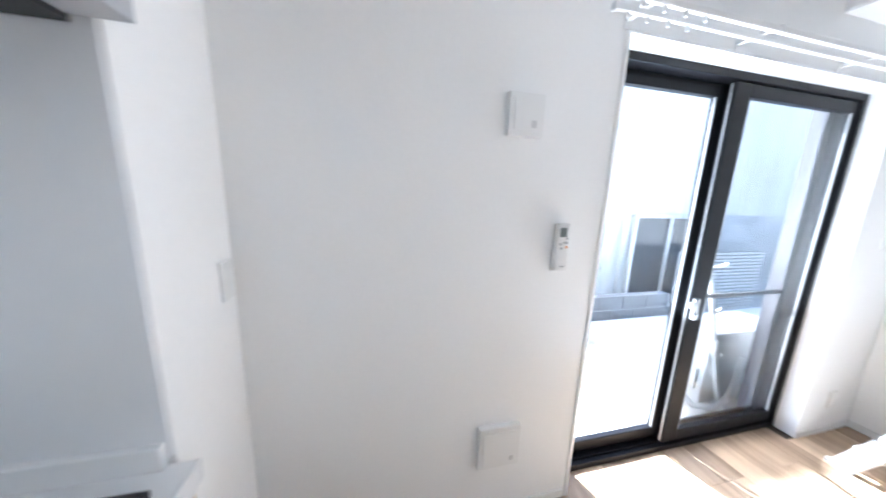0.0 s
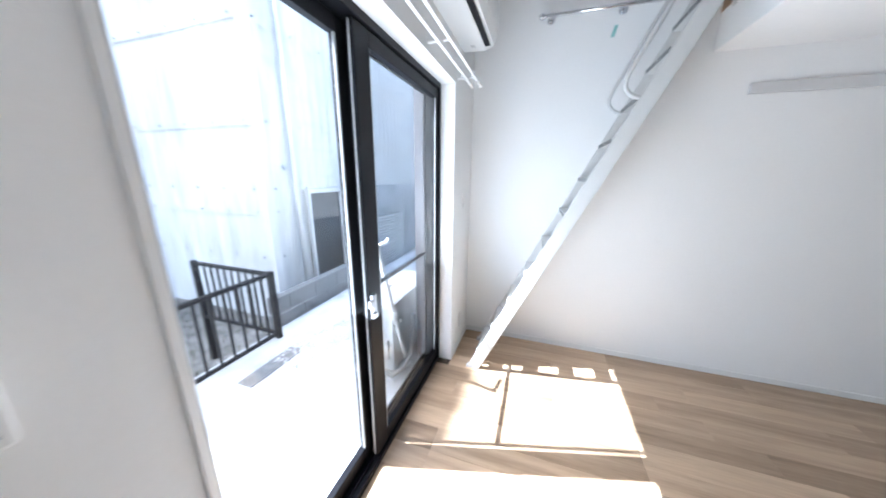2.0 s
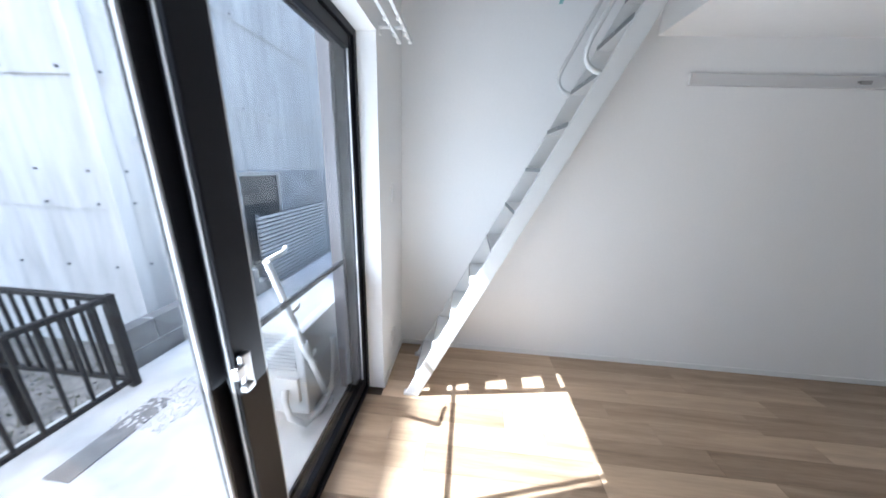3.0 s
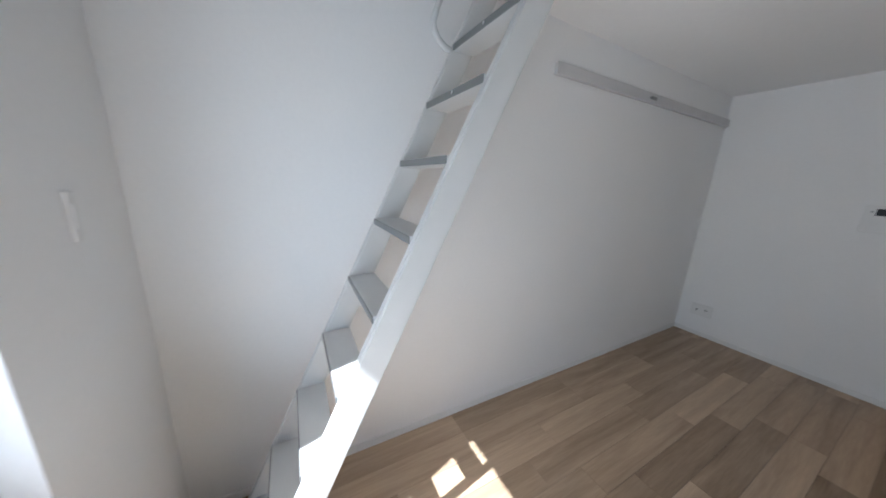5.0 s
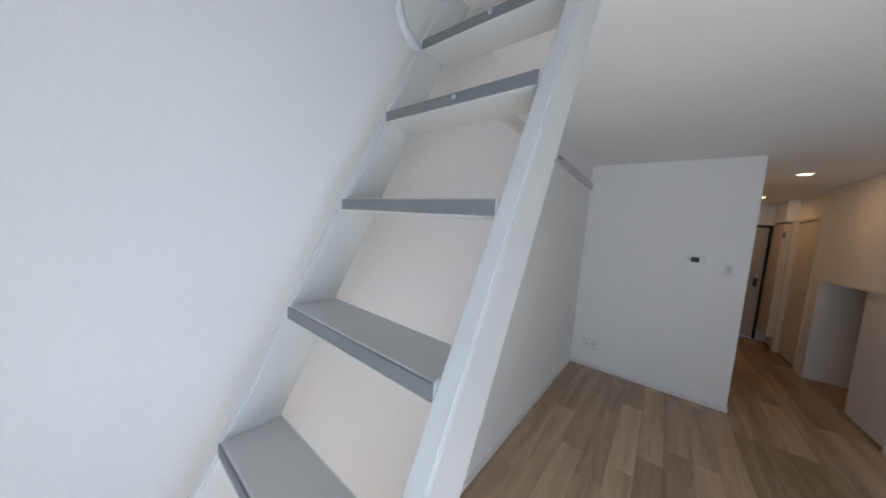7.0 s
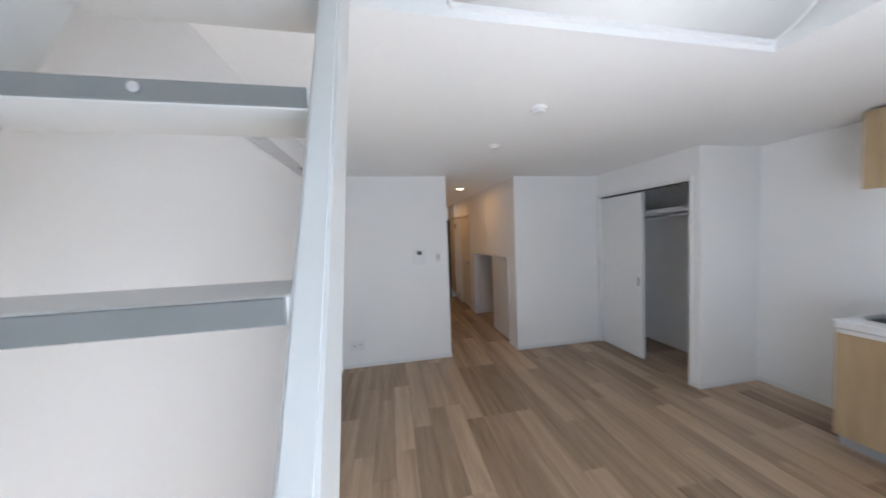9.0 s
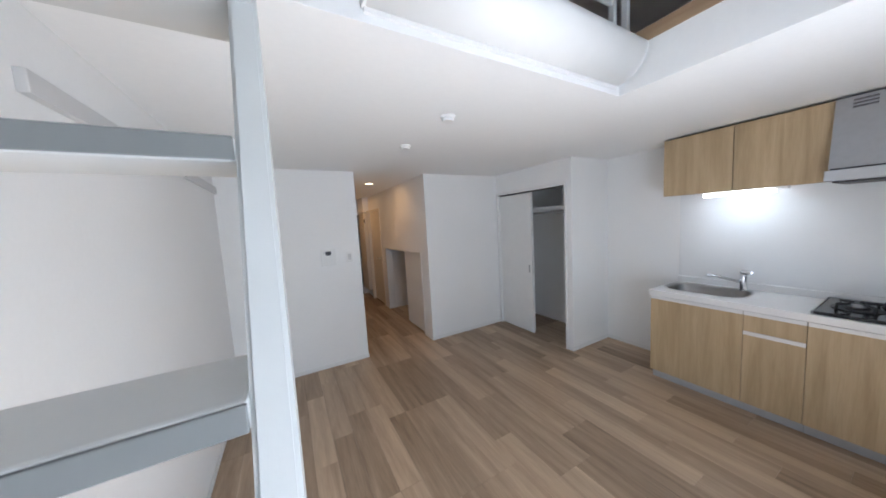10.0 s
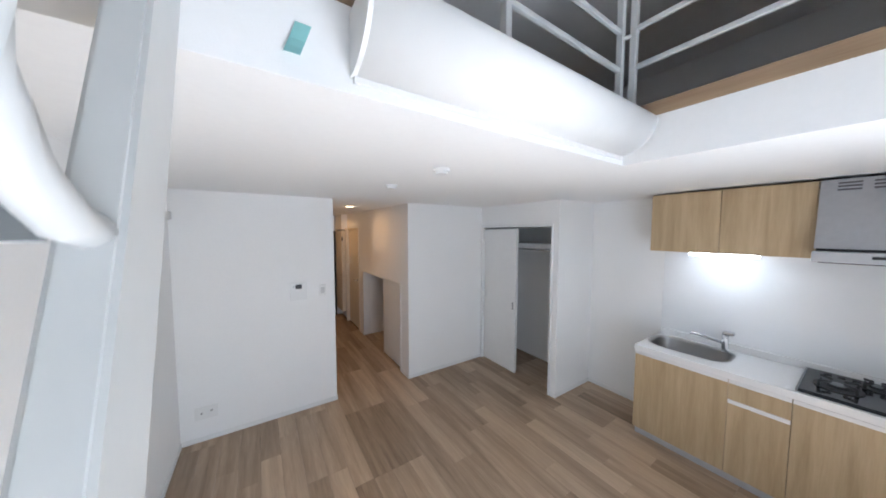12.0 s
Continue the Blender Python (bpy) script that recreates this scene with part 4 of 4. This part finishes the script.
laundry = thing("laundry_pole_bracket", (-0.60, 0.375, -0.10), "white metal laundry pole bracket leaning on the outdoor unit", "laundry bracket")
P0, P1 = Vector((-0.60, 0.375, -0.085)), Vector((-0.995, 0.375, 1.065))
part("arm", tube(bmesh.new(), [P0, P0.lerp(P1, 0.5), P1], 0.016, 12), M_PLASTIC, laundry)
part("foot", disc(bmesh.new(), (-0.60, 0.375, -0.085), 2, 0.035, 0.03, 16, 0.004), M_PLASTIC, laundry)
for k, reach in ((1.0, 0.13), (0.72, 0.06), (0.40, 0.05)):
    q = P0.lerp(P1, k)
    part("hook", tube(bmesh.new(), [q, q + Vector((reach * 0.8, -0.01, 0.012)), q + Vector((reach, -0.01, 0.03))], 0.012, 10), M_PLASTIC, laundry)
part("joint_collar", tube(bmesh.new(), [P0.lerp(P1, 0.42), P0.lerp(P1, 0.52)], 0.024, 14), M_PLASTIC, laundry)

house = thing("neighbour_building", (0.31, 2.83, -0.6), "old shed clad in weathered corrugated sheets", "building")
BX, BY, BTOP = 0.33, 2.85, 4.9
part("wall_core", boxes([(BX + 0.05, 7.0, BY + 0.05, 11.0, -0.6, BTOP - 0.1)]), M_CORRD, house)


def sheet(axis, start, width, z0, z1, off, pitch, amp):
    """One corrugated sheet: waves across its width, upright ridges."""
    n = max(2, int(width / pitch * 8))
    bm = bmesh.new()
    lo, hi = [], []
    for i in range(n + 1):
        s = start + width * i / n
        d = off - amp * 0.5 * (1 + math.cos(2 * math.pi * s / pitch))
        p = (BX + d, s) if axis == 1 else (s, BY + d)
        lo.append(bm.verts.new((*p, z0)))
        hi.append(bm.verts.new((p[0] + (0.022 if axis == 1 else 0), p[1] + (0.022 if axis == 0 else 0), z1)))
    for i in range(n):
        bm.faces.new((lo[i], lo[i + 1], hi[i + 1], hi[i])).smooth = True
    return bm


ROWS = [(-0.6, 1.0), (0.96, 2.16), (2.12, 3.32), (3.28, 4.48), (4.44, 4.95)]
for k, (z0, z1) in enumerate(ROWS):
    for c in range(8):
        part("sheet", sheet(1, BY - 0.02 + 0.91 * c, 0.93, z0, z1, 0.0 + 0.004 * (c % 2), 0.182, 0.009), M_CORR, house)
    for c in range(6):
        x0 = BX - 0.02 + 0.91 * c
        if z1 < 1.5 and c > 0:
            continue
        part("sheet", sheet(0, x0, 0.93, max(z0, -0.6), z1, 0.0 + 0.004 * (c % 2), 0.182, 0.009), M_CORR, house)
for z in (0.35, 0.99, 1.30, 2.15, 3.3):
    bm = bmesh.new()
    for i in range(12):
        disc(bm, (BX - 0.036, BY + 0.16 + 0.55 * i, z + 0.02), 0, 0.012, 0.02, 8)
    for i in range(7):
        if z > 1.3 or i < 2:
            disc(bm, (BX + 0.12 + 0.55 * i, BY - 0.036, z + 0.02), 1, 0.012, 0.02, 8)
    part("screw_row", bm, M_GREYJAMB, house, "dark screw heads")
part("corner_flashing", boxes([(BX - 0.046, BX + 0.07, BY - 0.048, BY - 0.042, -0.6, BTOP), (BX - 0.048, BX - 0.042, BY - 0.042, BY + 0.03, -0.6, BTOP)]), M_CORR, house)
part("downpipe", tube(bmesh.new(), [(BX + 0.42, BY - 0.10, -0.5), (BX + 0.42, BY - 0.10, BTOP)], 0.035, 12), M_CORR, house)
part("wall_lamp", disc(bmesh.new(), (BX + 0.30, BY - 0.06, 1.62), 1, 0.045, 0.05, 14, 0.01), M_GREYPLASTIC, house)
wd = part("window", boxes([(0.98, 1.02, 2.76, 2.83, -0.15, 1.27), (1.02, 2.62, 2.76, 2.83, 1.23, 1.27), (2.62, 2.66, 2.76, 2.83, -0.15, 1.27), (1.72, 1.77, 2.765, 2.83, -0.15, 1.23), (0.95, 2.7, 2.74, 2.84, 1.27, 1.30)], 0.004), M_CORR, house, "pale aluminium window frame")
part("window_pane", boxes([(1.02, 1.72, 2.80, 2.81, -0.15, 1.23)]), M_DARKGLASS, wd)
part("window_pane", boxes([(1.77, 2.62, 2.80, 2.81, -0.15, 1.23)]), M_DARKGLASS, wd)
part("lower_wall", boxes([(0.95, 5.8, 2.82, 2.88, -0.6, -0.15), (2.66, 5.8, 2.83, 2.88, -0.15, 1.3)]), M_CORRD, house)

# unseen block, added to keep the sun off the shed and garden
tower = thing("unseen_shade_block", (0.1, 12.0, -0.6), "unseen tall plain block added to shade the shed and garden", "building")
part("wall", boxes([(-3.85, 4.0, 9.0, 15.0, -0.6, 12.35)], 0.02), M_CONCRETE, tower)
part("parapet", boxes([(-3.87, 4.02, 8.98, 15.02, 12.35, 12.49)], 0.01), M_CONCRETE, tower)

slat = thing("slatted_panel", (2.3, 2.35, -0.1), "grey ribbed metal panel leaning beside the shed", "panel")
for i in range(19):
    zz = -0.368 + 0.058 * i
    part("slat", boxes([(1.47, 3.3, 2.325, 2.362, zz, zz + 0.032)], 0.004), M_SLAT, slat)
# dark sheet added as the shade in the gaps between slats
part("backing", boxes([(1.48, 3.29, 2.362, 2.37, -0.38, 0.72)]), M_IRON, slat, "dark sheet added to darken the gaps between slats")
part("upright", boxes([(1.5, 1.54, 2.372, 2.40, -0.6, 0.74), (3.2, 3.24, 2.372, 2.40, -0.6, 0.74)]), M_CORRD, slat)

# weeds beyond the fence
bm = bmesh.new()
rng = random.Random(5)
for i in range(1800):
    x, y = rng.uniform(-3.5, 0.2), rng.uniform(2.0, 6.5)
    for k in range(4):
        a = rng.uniform(0, 6.28)
        h, w = rng.uniform(0.02, 0.08), rng.uniform(0.002, 0.006)
        dx, dy = math.cos(a), math.sin(a)
        v = [bm.verts.new((x - dy * w, y + dx * w, -0.6)), bm.verts.new((x + dy * w, y - dx * w, -0.6)), bm.verts.new((x + dx * h * 0.7, y + dy * h * 0.7, -0.6 + h))]
        bm.faces.new(v)
solid("weeds", bm, M_LEAF, "sparse dry weeds on the earth", "weeds", kind="stuff")
bm = bmesh.new()
for i in range(700):
    x, y, s = rng.uniform(-3.5, 0.25), rng.uniform(1.98, 6.5), rng.uniform(0.005, 0.02)
    r = bmesh.ops.create_icosphere(bm, subdivisions=1, radius=s, matrix=Matrix.Translation((x, y, -0.6 + s * 0.3)) @ Matrix.Diagonal((1, rng.uniform(0.6, 1.2), 0.6, 1)))
solid("stones", bm, M_BLOCK, "grey stones and rubble strewn on the earth", "stones", kind="stuff")

bm = bmesh.new()
for i in range(900):
    x, y, s = rng.uniform(-0.95, 0.1), rng.uniform(1.25, 1.62), rng.uniform(0.006, 0.016)
    y -= 0.25 * (x + 0.95)
    bmesh.ops.create_icosphere(bm, subdivisions=1, radius=s, matrix=Matrix.Translation((x, y, -0.1 + s * 0.3)) @ Matrix.Diagonal((1, rng.uniform(0.6, 1.2), 0.6, 1)))
solid("gravel", bm, M_CONCRETE, "pale gravel strewn along the terrace edge", "gravel", kind="stuff")
# dark plate laid on the concrete in place of a shadow patch
structure("terrace_shadow_patch", [(-1.25, -0.72, 1.40, 1.55, -0.1, -0.092)], M_BLOCK, "dark plate standing in for a shadow patch on the terrace", "drain", 0.002)

# ---- floor planks ----
floor = thing("floor", (-2.1, -2.0, 0), "grey-brown oak plank floor with staggered joints", "floor", kind="structure")
PW, PL = 0.15, 0.91
GAP = 0.0007
made = {}
rng = random.Random(11)


def plank(x0, x1, y0, y1):
    w, l = round(x1 - x0 - 2 * GAP, 4), round(y1 - y0 - 2 * GAP, 4)
    if (w, l) not in made:
        b = bmesh.new()
        box(b, -w / 2, w / 2, -l / 2, l / 2, -0.009, 0)
        bmesh.ops.delete(b, geom=[f for f in b.faces if f.normal.z < -0.5], context="FACES")
        made[(w, l)] = mesh_of("plank", b, M_FLOOR)
    ob = new("plank", made[(w, l)])
    ob.parent = floor
    ob.matrix_parent_inverse = Matrix.Translation(-floor.location)
    ob.location = ((x0 + x1) / 2, (y0 + y1) / 2, 0)


x = -4.2
while x < -0.001:
    xb = min(x + PW, 0.0)
    south = END if x > -2.40 and xb < -1.20 else -5.96 if x > -3.2 and xb < -2.2 else -4.2
    y = 0.10
    first = True
    while y > south + 0.001:
        l = PL * (rng.choice((0.25, 0.5, 0.75, 1.0)) if first else 1.0)
        ya = max(y - l, south)
        top_y = min(y, 0.10 if X0 - 0.02 <= x and xb <= X1 + 0.02 else 0.0)
        if top_y - ya > 0.01:
            plank(x, xb, ya, top_y)
        y, first = ya, False
    x = xb
